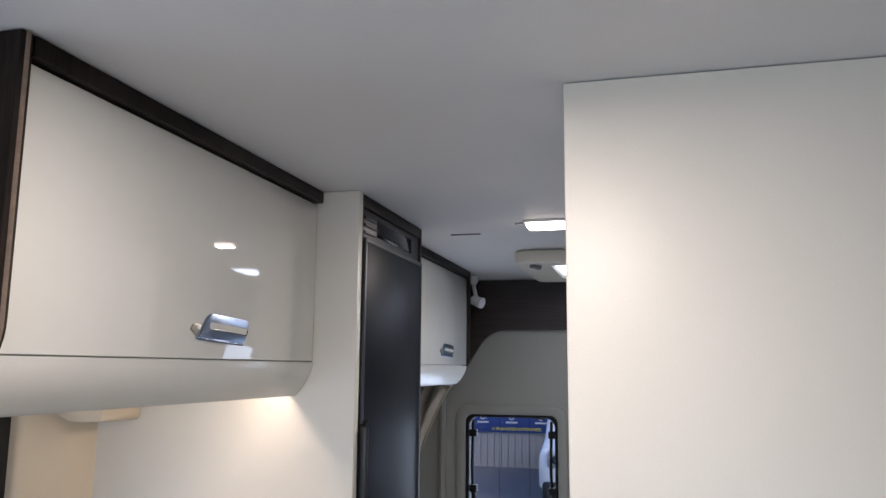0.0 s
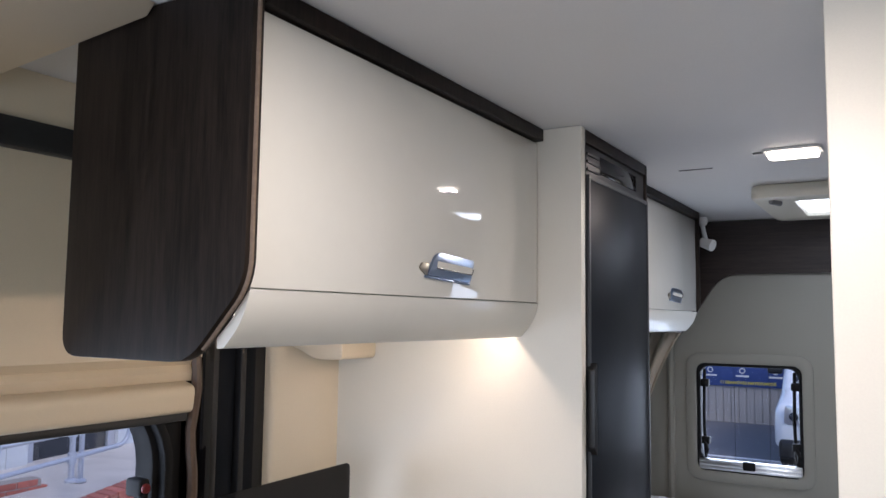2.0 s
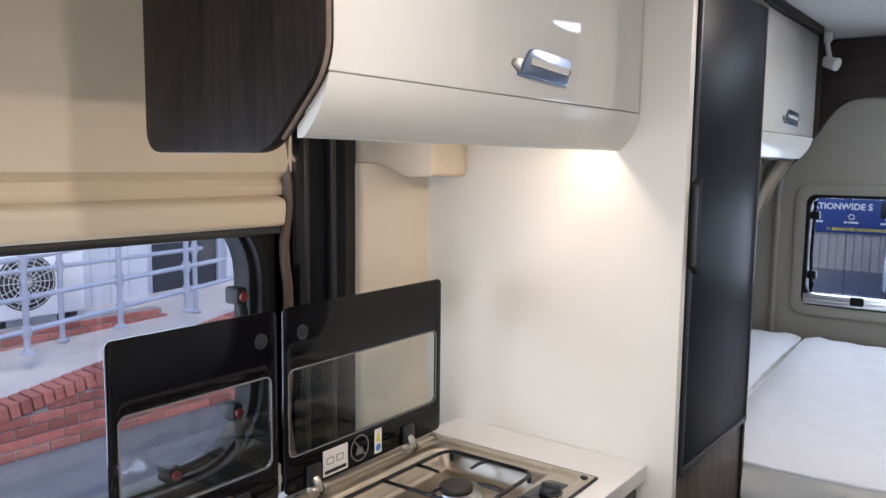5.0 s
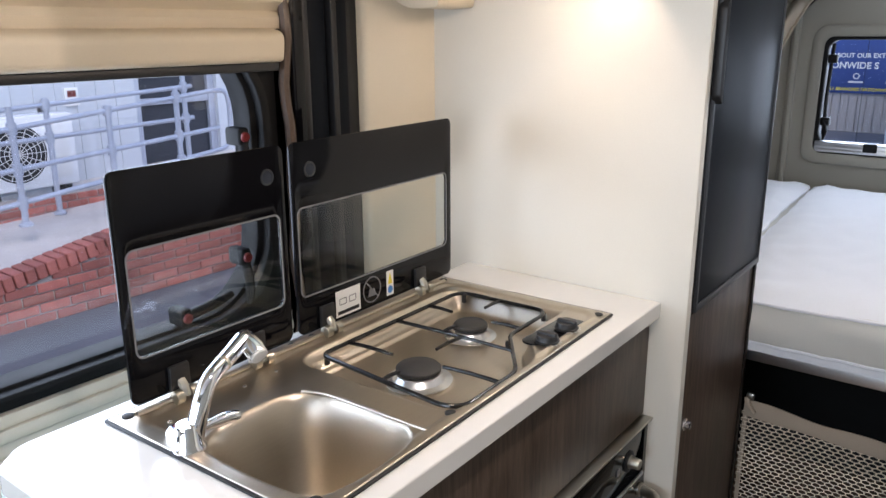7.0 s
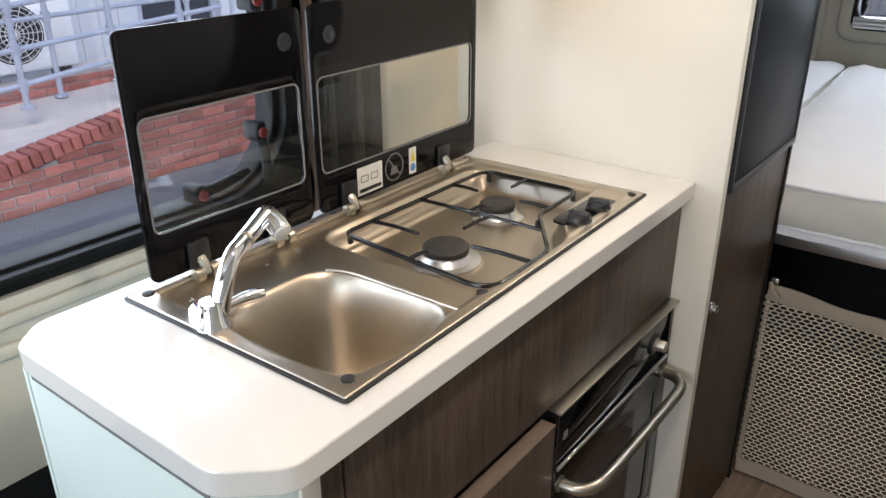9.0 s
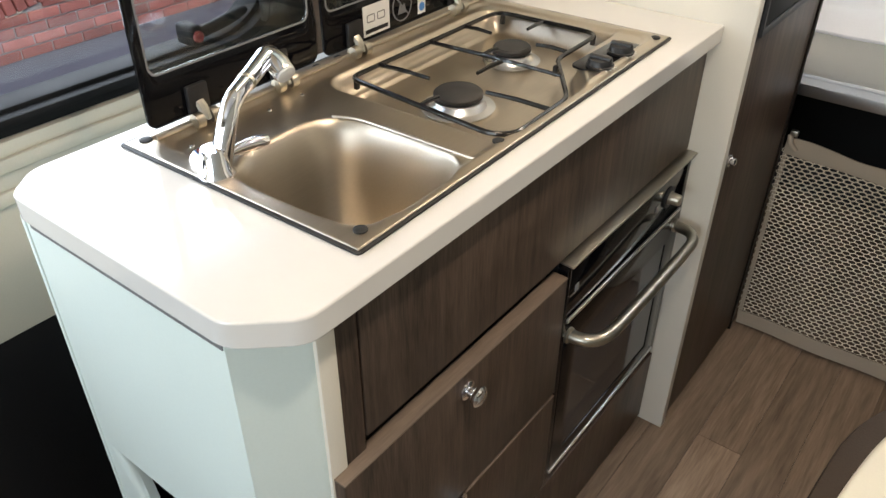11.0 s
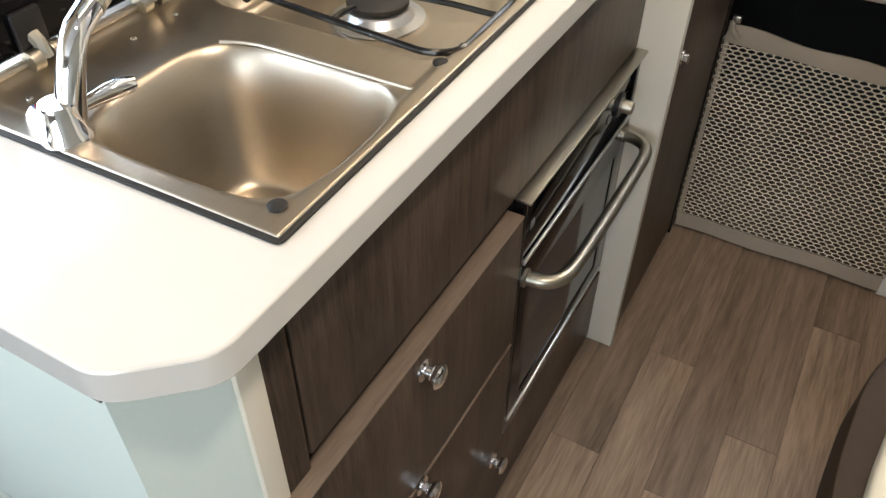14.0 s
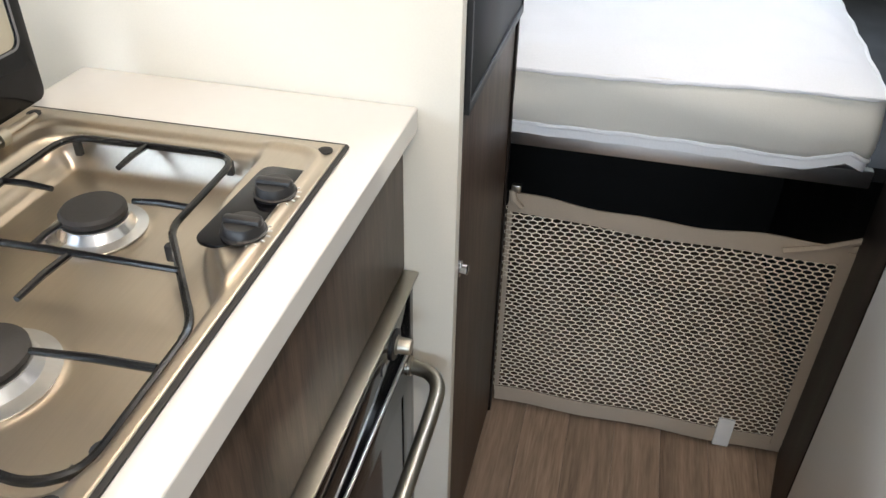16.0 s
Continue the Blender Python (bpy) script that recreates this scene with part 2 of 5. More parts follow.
def prism(points, axis, a, b, bev=0.0, seg=2):
    """An outline of (u, v) drawn out along an axis from a to b; u, v are the other two axes in order."""
    bm = bmesh.new()
    v0 = [bm.verts.new(at_axis(axis, u, v, a)) for u, v in points]
    v1 = [bm.verts.new(at_axis(axis, u, v, b)) for u, v in points]
    caps = [bm.faces.new(v0), bm.faces.new(v1)]
    for i in range(len(points)):
        j = (i + 1) % len(points)
        bm.faces.new((v0[i], v0[j], v1[j], v1[i]))
    bmesh.ops.recalc_face_normals(bm, faces=bm.faces)
    if bev:
        bmesh.ops.bevel(bm, geom=list({e for f in caps for e in f.edges}), offset=bev, segments=seg, affect="EDGES", profile=0.5)
    return bm


def rrect(u0, u1, v0, v1, r, n=6):
    pts = []
    for cu, cv, a0 in ((u1 - r, v1 - r, 0), (u0 + r, v1 - r, 90), (u0 + r, v0 + r, 180), (u1 - r, v0 + r, 270)):
        for i in range(n + 1):
            a = radians(a0 + 90 * i / n)
            pts.append((cu + r * math.cos(a), cv + r * math.sin(a)))
    return pts


def rounded(points, radii, n=5):
    """A polygon with its corners rounded by the given radii."""
    out = []
    k = len(points)
    for i, p in enumerate(points):
        r = radii[i] if isinstance(radii, (list, tuple)) else radii
        p, a, b = Vector(p), Vector(points[i - 1]), Vector(points[(i + 1) % k])
        if not r:
            out.append(tuple(p))
            continue
        s, e = p + (a - p).normalized() * r, p + (b - p).normalized() * r
        for j in range(n + 1):
            t = j / n
            out.append(tuple(s * (1 - t) ** 2 + p * 2 * t * (1 - t) + e * t * t))
    return out


def ring(outer, inner, axis, a, b, bev=0.0):
    """A frame between two outlines with the same number of points."""
    bm = bmesh.new()
    L = [[bm.verts.new(at_axis(axis, u, v, w)) for u, v in o] for o, w in ((outer, a), (outer, b), (inner, b), (inner, a))]
    k = len(outer)
    for i in range(k):
        j = (i + 1) % k
        for q in range(4):
            A, B = L[q], L[(q + 1) % 4]
            bm.faces.new((A[i], A[j], B[j], B[i]))
    bmesh.ops.recalc_face_normals(bm, faces=bm.faces)
    if bev:
        geom = [e for q in range(4) for i in range(k) for e in [bm.edges.get((L[q][i], L[q][(i + 1) % k]))] if e]
        bmesh.ops.bevel(bm, geom=geom, offset=bev, segments=2, affect="EDGES", profile=0.5)
    return bm


def tube(points, r, seg=10, closed=False, into=None, smooth=0):
    """A round bar along points; r: one radius or one for each point."""
    P = [Vector(p) for p in points]
    for _ in range(smooth):
        Q = [P[0]] if not closed else []
        for i in range(len(P) - (0 if closed else 1)):
            a, b = P[i], P[(i + 1) % len(P)]
            Q += [a * 0.75 + b * 0.25, a * 0.25 + b * 0.75]
        P = Q + ([] if closed else [P[-1]])
    n = len(P)
    R = list(r) if isinstance(r, (list, tuple)) else [r] * n
    if len(R) != n:
        R = [float(np.interp(i / (n - 1), np.linspace(0, 1, len(R)), R)) for i in range(n)]
    bm = into or bmesh.new()
    loops, up = [], None
    for i, p in enumerate(P):
        a = P[i - 1] if (i or closed) else p
        b = P[(i + 1) % n] if (i < n - 1 or closed) else p
        t = (b - a).normalized()
        if up is None:
            up = t.orthogonal().normalized()
        up = (up - t * up.dot(t)).normalized()
        side = t.cross(up)
        loops.append([bm.verts.new(p + R[i] * (math.cos(k) * up + math.sin(k) * side)) for k in np.linspace(0, 2 * math.pi, seg, endpoint=False)])
    for i in range(n if closed else n - 1):
        A, B = loops[i], loops[(i + 1) % n]
        for k in range(seg):
            bm.faces.new((A[k], A[(k + 1) % seg], B[(k + 1) % seg], B[k]))
    if not closed:
        bm.faces.new(loops[0]), bm.faces.new(loops[-1])
    bmesh.ops.recalc_face_normals(bm, faces=bm.faces)
    return bm


def lathe(profile, m, seg=24, into=None):
    """Rows of (radius, height) turned round z, then placed by the matrix m."""
    bm = into or bmesh.new()
    loops = [[bm.verts.new(m @ Vector((max(r, 1e-4) * math.cos(a), max(r, 1e-4) * math.sin(a), h))) for a in np.linspace(0, 2 * math.pi, seg, endpoint=False)] for r, h in profile]
    for A, B in zip(loops, loops[1:]):
        for k in range(seg):
            bm.faces.new((A[k], A[(k + 1) % seg], B[(k + 1) % seg], B[k]))
    bm.faces.new(loops[0]), bm.faces.new(loops[-1])
    bmesh.ops.recalc_face_normals(bm, faces=bm.faces)
    return bm


def finish(name, bm, material, sharp=40):
    me = bpy.data.meshes.new(name)
    for f in bm.faces:
        f.smooth = True
    for e in bm.edges:
        if len(e.link_faces) == 2 and e.calc_face_angle(0) > radians(sharp):
            e.smooth = False
    bm.to_mesh(me)
    bm.free()
    me.materials.append(material)
    return new(name, me)


def part(name, bm, material, parent=None, label="", sharp=40):
    ob = finish(name, bm, material, sharp)
    if parent is not None:
        ob.parent = parent
        if parent.type == "EMPTY":
            ob.matrix_parent_inverse = parent.matrix_basis.inverted()
    if label:
        ob["label"] = label
    return ob


def thing(name, where, label, category, group="", kind=""):
    ob = new(name)
    ob.empty_display_size = 0.05
    ob.matrix_basis = Matrix.Translation(where)
    return tagged(ob, label, category, group, kind)


def structure(name, bm, material, label="", sharp=40):
    return tagged(finish(name, bm, material, sharp), label, "", "", "structure")


def text(name, body, m, size, material, parent, label=""):
    cu = bpy.data.curves.new(name, "FONT")
    cu.body, cu.size, cu.extrude, cu.align_x, cu.align_y = body, size, 0.0004, "CENTER", "CENTER"
    cu.offset = 0.03 * size
    tmp = bpy.data.objects.new(name, cu)
    me = bpy.data.meshes.new_from_object(tmp)
    bpy.data.objects.remove(tmp)
    me.transform(m)
    me.materials.clear()
    me.materials.append(material)
    ob = new(name, me)
    ob.parent = parent
    if parent.type == "EMPTY":
        ob.matrix_parent_inverse = parent.matrix_basis.inverted()
    if label:
        ob["label"] = label
    return ob


# ---- the van's shell ----
PANEL = 2.014      # face of the tall white panel behind the worktop
CEIL = 1.912
TOP = 0.927       # worktop
floor = structure("floor", box(-0.72, 1.15, -1.4, 3.7, -0.05, -0.003, 0), M["rubber"], "oak-look vinyl plank floor of the van")
ceiling = structure("ceiling", box(-0.72, 1.15, -1.4, 3.7, CEIL, CEIL + 0.03, 0), M["ceiling"], "smooth pale grey ceiling board")

# left side: sliding door with its window, pillar and trims
WX = -0.66
wall_left = structure("wall_left", box(WX - 0.05, WX, -1.35, 1.665, 0.60, 0.885, 0.004), M["sill"], "ivory moulded lower lining of the sliding door")
structure("wall_left_lower", box(WX - 0.05, WX - 0.005, -1.35, 3.66, -0.003, 0.598, 0.003), M["frame_black"], "black lower door lining")
structure("wall_left_upper", prism([(WX - 0.06, 1.415), (WX, 1.415), (WX + 0.004, 1.432), (WX - 0.004, 1.445), (WX + 0.012, 1.46), (WX + 0.015, 1.78), (WX + 0.04, 1.911), (WX - 0.06, 1.911)], "y", -1.35, 1.69, 0.002), M["trim"], "beige vinyl lining above the sliding door window")
structure("wall_left_front", box(WX - 0.05, WX, -1.35, 0.20, 0.886, 1.414, 0.003), M["trim"], "beige lining ahead of the side window")
for zz in (0.80, 0.845):
    structure("trim_sill_rib", box(WX, WX + 0.010, -1.3, 1.66, zz, zz + 0.022, 0.006), M["sill"], "moulded rib below the side window")
structure("trim_door_rail", box(WX + 0.002, WX + 0.034, -0.6, 1.62, 1.79, 1.838, 0.006), M["black"], "black rail along the top of the sliding door")
structure("wall_left_rear", box(WX - 0.05, WX - 0.002, 2.04, 3.66, 0.60, 1.911, 0.003), M["trim_grey"], "grey-beige rear side lining")

structure("trim_headliner", prism(rounded([(-0.70, 1.85), (-0.62, 1.868), (-0.25, 1.897), (-0.235, 1.911), (-0.70, 1.911)], 0.0), "y", -1.34, 1.222, 0.002), M["trim"], "beige headliner edge above the sliding door")

# window frame, pane and catches
window_1 = thing("window_1", (WX, 0.9, 0.9), "wide tinted side window in a black rounded frame", "window", kind="structure")
part("window_frame", ring(rrect(0.18, 1.662, 0.886, 1.413, 0.02, 8), rrect(0.30, 1.598, 0.925, 1.395, 0.13, 8), "x", WX - 0.055, WX - 0.006, 0.004), M["frame_black"], window_1)
part("inner_frame", ring(rrect(0.27, 1.632, 0.905, 1.41, 0.15, 8), rrect(0.285, 1.612, 0.918, 1.40, 0.14, 8), "x", WX - 0.02, WX + 0.012, 0.004), M["frame_black"], window_1)
pane = part("pane", ring(rrect(0.29, 1.605, 0.915, 1.405, 0.13, 8), rrect(0.9, 0.901, 1.1, 1.101, 0.0002, 8), "x", WX - 0.05, WX - 0.046), M["window"], window_1)
pane.visible_shadow = False
for i, (cy, cz) in enumerate(((1.562, 1.235), (1.548, 1.022), (1.415, 0.946), (0.55, 0.946))):
    c = part("catch", box(WX - 0.02, WX + 0.022, cy - 0.011, cy + 0.011, cz - 0.016, cz + 0.016, 0.006, 3), M["frame_black"], window_1, "black window catch with a red button")
    part("button", lathe([(0.009, 0), (0.009, 0.003), (0.007, 0.005)], pose(WX + 0.0222, cy, cz, 0, 90, 0), 14), M["red"], c, "red release button")
    ends = [(WX + 0.012, cy, cz), (WX + 0.026, cy + (0.05 if i > 1 else 0.0), cz + (0.012 if i > 1 else -0.05)), (WX + 0.02, cy + (0.095 if i > 1 else 0.0), cz + (0.018 if i > 1 else -0.085))]
    part("lever", tube(ends, [0.009, 0.009, 0.006], 10, smooth=1), M["frame_black"], c)

# blind cassette over the window
blind = thing("blind_cassette", (WX, 0.9, 1.36), "cream roller blind cassette above the side window", "blind")
part("cassette", prism(rounded([(WX - 0.004, 1.358), (WX + 0.030, 1.358), (WX + 0.036, 1.408), (WX + 0.006, 1.416), (WX - 0.004, 1.414)], [0.002, 0.012, 0.016, 0.002, 0.001]), "y", 0.12, 1.655, 0.002), M["trim"], blind)
part("blind_hem", box(WX + 0.006, WX + 0.016, 0.2, 1.655, 1.343, 1.358, 0.002), M["black"], blind, "dark hem of the drawn-up blind")

# door edge, seal and black pillar
seal = structure("trim_seal", tube([(WX + 0.006 + 0.004 * math.sin(z * 37), 1.678 + 0.003 * math.sin(z * 23), z) for z in np.linspace(0.62, 1.905, 34)], 0.010, 8), M["brown_seal"], "brown rubber door seal")
for name, y0, y1, dx, mat in (("trim_pillar_1", 1.690, 1.722, 0.012, "black_gloss"), ("trim_pillar_2", 1.727, 1.742, 0.004, "black"), ("trim_pillar_3", 1.746, 1.795, -0.006, "black_satin"), ("trim_pillar_4", 1.799, 1.815, 0.006, "black"), ("trim_pillar_5", 1.818, 1.852, -0.004, "black_satin"), ("trim_pillar_6", 1.855, 1.888, -0.010, "rubber")):
    structure(name, box(WX - 0.05, WX + dx, y0, y1, 0.60, 1.911, 0.004), M[mat], "black door pillar strip")
structure("trim_pillar_back", box(WX - 0.07, WX - 0.045, 1.665, 1.90, 0.60, 1.911, 0), M["rubber"], "black door gap")
structure("trim_rear_pillar", prism(rounded([(-0.72, 1.885), (-0.650, 1.885), (-0.628, 1.915), (-0.590, 1.965), (-0.572, PANEL), (-0.72, PANEL)], [0, 0.01, 0.02, 0.02, 0, 0]), "z", 0.60, 1.478, 0.001), M["trim"], "beige moulded pillar trim")
structure("trim_pillar_ledge", prism(rounded([(-0.72, 1.478), (-0.60, 1.478), (-0.545, 1.450), (-0.47, 1.452), (-0.462, 1.911), (-0.72, 1.911)], [0, 0.03, 0.02, 0.012, 0, 0]), "y", 1.895, PANEL - 0.001, 0.003), M["trim"], "beige moulded ledge above the pillar")

# tall white panel that divides kitchen and fridge
structure("wall_panel", box(-0.70, 0.0, PANEL, PANEL + 0.022, 0.0, CEIL - 0.001, 0.0015), M["cream"], "tall cream laminate dividing panel")

# right side: washroom walls, door and post
WASH_Y, WASH_X = 1.517, 0.457
structure("wall_washroom", box(WASH_X, 1.12, WASH_Y, WASH_Y + 0.025, 0.0, CEIL - 0.001, 0.003), M["cream"], "cream washroom wall")
structure("wall_washroom_side", box(WASH_X, WASH_X + 0.022, WASH_Y + 0.026, 1.75, 0.0, CEIL - 0.001, 0.002), M["cream"], "cream washroom side wall")
structure("wall_right", box(1.12, 1.17, -1.4, 3.7, -0.05, CEIL, 0), M["trim_grey"], "grey-beige right side lining")
dv = Vector((0.21, 1.0, 0)).normalized()


def slanted(y0, y1, z0, z1, t, bev):
    """A board along the slanted washroom front."""
    bm = box(-t, 0, 0, (y1 - y0) / dv.y, z0, z1, bev)
    x = 0.563 + 0.21 * (y0 - 2.205)
    bm.transform(Matrix.Translation((x + t, y0, 0)) @ pose(0, 0, 0, 0, 0, -math.degrees(math.atan(0.21))))
    return bm


door_1 = thing("door_1", (0.52, 1.98, 0), "satin white washroom door", "door", kind="structure")
part("door_leaf", slanted(1.755, 2.20, 0.012, 1.85, 0.028, 0.003), M["door_white"], door_1)
structure("trim_door_post", slanted(2.204, 2.475, 0.0, CEIL - 0.001, 0.05, 0.003), M["dark_wood"], "dark wood post beside the bed")
structure("trim_door_head", slanted(1.755, 2.20, 1.853, CEIL - 0.001, 0.03, 0.002), M["dark_wood"], "dark wood strip over the washroom door")

# rear doors: lining, windows, header
RY = 3.64


def wall_with_holes(x0, x1, z0, z1, holes, y0, y1):
    """Boards round a row of openings, butted end to end."""
    bm, x = bmesh.new(), x0
    for hx0, hx1, hz0, hz1 in holes:
        box(x, hx0, y0, y1, z0, z1, 0, into=bm)
        box(hx0, hx1, y0, y1, z0, hz0, 0, into=bm)
        box(hx0, hx1, y0, y1, hz1, z1, 0, into=bm)
        x = hx1
    box(x, x1, y0, y1, z0, z1, 0, into=bm)
    bmesh.ops.remove_doubles(bm, verts=bm.verts, dist=1e-5)
    return bm


structure("wall_rear", wall_with_holes(-0.72, 1.14, -0.05, CEIL, [(-0.160, 0.205, 0.990, 1.385), (0.56, 0.925, 0.990, 1.385)], RY, RY + 0.05), M["trim_grey"], "grey-beige rear door lining")
for k, x0 in enumerate((-0.160, 0.56)):
    w = thing("window_%d" % (k + 2), (x0 + 0.19, RY, 0.99), "small rear door window with a black rounded frame", "window", kind="structure")
    part("window_frame", ring(rrect(x0 + 0.001, x0 + 0.364, 0.991, 1.384, 0.03, 6), rrect(x0 + 0.014, x0 + 0.351, 1.028, 1.372, 0.035, 6), "y", RY - 0.004, RY + 0.045, 0.003), M["frame_black"], w)
    surround = part("surround", ring(rrect(x0 - 0.035, x0 + 0.40, 0.955, 1.42, 0.05, 6), rrect(x0 + 0.002, x0 + 0.363, 0.992, 1.383, 0.03, 6), "y", RY - 0.010, RY - 0.001, 0.004), M["trim_grey"], w)
    p = part("pane", box(x0 + 0.012, x0 + 0.354, RY + 0.03, RY + 0.034, 1.005, 1.375, 0), M["window"], w)
    p.visible_shadow = False
    b = part("blind", box(x0 + 0.008, x0 + 0.358, RY - 0.008, RY + 0.012, 0.996, 1.034, 0.004), M["alu"], w, "folded pleated blind in an aluminium rail")
    for i in range(3):
        part("slat", box(x0 + 0.010, x0 + 0.356, RY - 0.012, RY - 0.006, 1.000 + 0.012 * i, 1.008 + 0.012 * i, 0.002), M["alu"], b)
    part("blind_pull", box(x0 + 0.162, x0 + 0.204, RY - 0.022, RY - 0.009, 1.006, 1.036, 0.004), M["frame_black"], b, "grey plastic blind pull")
    for cx in (x0 + 0.028, x0 + 0.337):
        part("stay", tube([(cx, RY + 0.015, 1.045), (cx - 0.004, RY + 0.012, 1.18), (cx, RY + 0.015, 1.36)], 0.006, 8), M["frame_black"], w, "black window stay")
        for cz in (1.10, 1.31):
            part("catch", box(cx - 0.011, cx + 0.018, RY - 0.008, RY + 0.02, cz - 0.014, cz + 0.014, 0.004), M["frame_black"], w)
        part("lever", tube([(cx, RY, 1.10), (cx + 0.012, RY - 0.014, 1.07), (cx + 0.005, RY - 0.01, 1.04)], [0.008, 0.007, 0.004], 8), M["frame_black"], w)
    for dx in (0.13, 0.25):
        part("heating_wire", tube([(x0 + dx, RY + 0.028, 1.01), (x0 + dx, RY + 0.028, 1.375)], 0.0008, 6), M["frame_black"], w)
structure("trim_rear_header", prism(rounded([(-0.655, 1.46), (-0.25, 1.46), (-0.195, 1.50), (-0.075, 1.69), (-0.02, 1.712), (1.10, 1.712), (1.10, 1.908), (-0.655, 1.908)], [0, 0.04, 0.04, 0.05, 0.03, 0, 0, 0]), "y", RY - 0.022, RY - 0.002), M["dark_wood_y"], "dark wood panel above the rear doors")
structure("trim_rear_corner", tube([(-0.252, RY - 0.004, z) for z in np.linspace(0.6, 1.47, 8)], 0.014, 8), M["trim_grey"], "grey rubber seam at the rear corner")
structure("trim_rear_split", box(0.372, 0.40, RY - 0.008, RY - 0.001, 0.6, 1.71, 0.004), M["trim_grey"], "seam between the rear doors")

# front: cab end behind the camera, closed but for the windscreen
structure("wall_front", wall_with_holes(-0.72, 1.14, -0.05, CEIL, [(-0.58, 1.0, 0.85, 1.65)], -1.4, -1.35), M["trim_grey"], "cab front")


# ---- kitchen ----
def chrome_knob(parent, x, y, z):
    prof = [(0.006, 0), (0.0135, 0.0), (0.0135, 0.002), (0.007, 0.004), (0.0065, 0.010), (0.012, 0.013), (0.0145, 0.017), (0.0145, 0.020), (0.011, 0.0235), (0.004, 0.025)]
    return part("knob", lathe(prof, pose(x, y, z, 0, 90, 0), 20), M["chrome"], parent, "round chrome knob")


unit = thing("kitchen_unit", (-0.3, 1.5, 0), "kitchen base unit with brown wood drawers and white end panel", "cabinet")
FX = -0.067
part("upper_front", box(FX - 0.016, FX, 1.147, PANEL - 0.002, 0.697, 0.896, 0.001), M["wood"], unit, "brown wood fascia below the worktop")
part("filler", box(FX - 0.018, FX - 0.001, 1.1145, 1.1445, 0.02, 0.896, 0.001), M["wood"], unit)
part("back_board", box(FX - 0.06, FX - 0.025, 1.116, PANEL - 0.002, 0.03, 0.89, 0), M["rubber"], unit)
for z0, z1, ky, kz in ((0.448, 0.679, 1.311, 0.647), (0.212, 0.441, 1.302, 0.434)):
    d = part("drawer", box(FX - 0.010, FX + 0.016, 1.092, 1.556, z0, z1 - 0.003, 0.0015), M["wood"], unit, "brown wood drawer front")
    part("drawer_edge", box(FX - 0.009, FX + 0.0165, 1.0915, 1.5565, z1 - 0.003, z1, 0.001), M["wood_edge"], d, "lighter wood top edge")
    chrome_knob(d, FX + 0.016, ky, kz)
flap = part("flap", box(FX - 0.010, FX + 0.014, 1.088, PANEL - 0.004, 0.015, 0.205, 0.0015), M["wood"], unit, "brown wood bottom flap")
chrome_knob(flap, FX + 0.014, 1.528, 0.178)

# end panel with a chamfered corner and two curved pockets
part("corner_panel", prism(rounded([(-0.1115, 1.036), (-0.1115, 1.024), (-0.071, 1.088), (FX - 0.002, 1.113), (-0.080, 1.113), (-0.108, 1.046)], [0, 0.0, 0.006, 0.001, 0, 0]), "z", 0.0, 0.896, 0), M["white_panel_cool_tint"], unit, "pale chamfered corner panel")
# cream colour stands for light reflected by the panel's edge
part("edge_strip", box(-0.0745, FX + 0.0005, 1.0895, 1.1135, 0.0, 0.896, 0.001), M["cream"], unit, "edge strip, cream for the light it reflects")
EPX0, EPX1 = -0.447, -0.112


def panel_with_pockets():
    """Horizontal bands between the pockets, with the curved lower lips cut in."""
    bm = bmesh.new()
    y0, y1 = 1.024, 1.036
    px0, px1, deep = -0.378, -0.166, 0.118
    zs = [(0.0, 0.150), (0.150, 0.284), (0.284, 0.402), (0.402, 0.536), (0.536, 0.896)]
    for z0, z1 in zs:
        if z0 not in (0.150, 0.402):
            box(EPX0, EPX1, y0, y1, z0, z1, 0, into=bm)
            continue
        box(EPX0, px0, y0, y1, z0, z1, 0, into=bm)
        box(px1, EPX1, y0, y1, z0, z1, 0, into=bm)
        xs = np.linspace(px0, px1, 15)
        lip = [z1 - deep * max(0.0, 1 - ((-0.256 - x) / 0.122) ** 4) ** 0.6 if x < -0.256 else z1 - deep + 0.045 * ((x + 0.256) / 0.1) ** 2 for x in xs]
        for k in range(14):
            v = [bm.verts.new(p) for p in ((xs[k], y0, z0), (xs[k + 1], y0, z0), (xs[k + 1], y0, lip[k + 1]), (xs[k], y0, lip[k]), (xs[k], y1, z0), (xs[k + 1], y1, z0), (xs[k + 1], y1, lip[k + 1]), (xs[k], y1, lip[k]))]
            for f in ((0, 1, 2, 3), (7, 6, 5, 4), (3, 2, 6, 7)):
                bm.faces.new([v[i] for i in f])
    bmesh.ops.remove_doubles(bm, verts=bm.verts, dist=1e-5)
    bmesh.ops.recalc_face_normals(bm, faces=bm.faces)
    return bm


part("end_panel", panel_with_pockets(), M["white_panel_cool_tint"], unit, "pale end panel with curved magazine pockets")
# one dark board closes both pockets from behind
part("pocket_back", box(-0.435, -0.13, 1.060, 1.065, 0.02, 0.60, 0), M["dark_wood"], unit, "dark board behind the pockets")
part("end_edge", box(EPX0 - 0.008, EPX0, 1.022, 1.05, 0.0, 0.896, 0.002), M["white_panel_cool_tint"], unit)
part("unit_back", box(EPX0, EPX0 + 0.012, 1.051, PANEL - 0.002, 0.0, 0.896, 0), M["white_panel_cool_tint"], unit)
# flat grey strip stands in for the shadow between slab and panel
part("shadow_gap", box(-0.436, -0.114, 1.0225, 1.0245, 0.885, 0.8965, 0), M["grey_print_and_shade"], unit, "grey strip for the shade below the worktop")

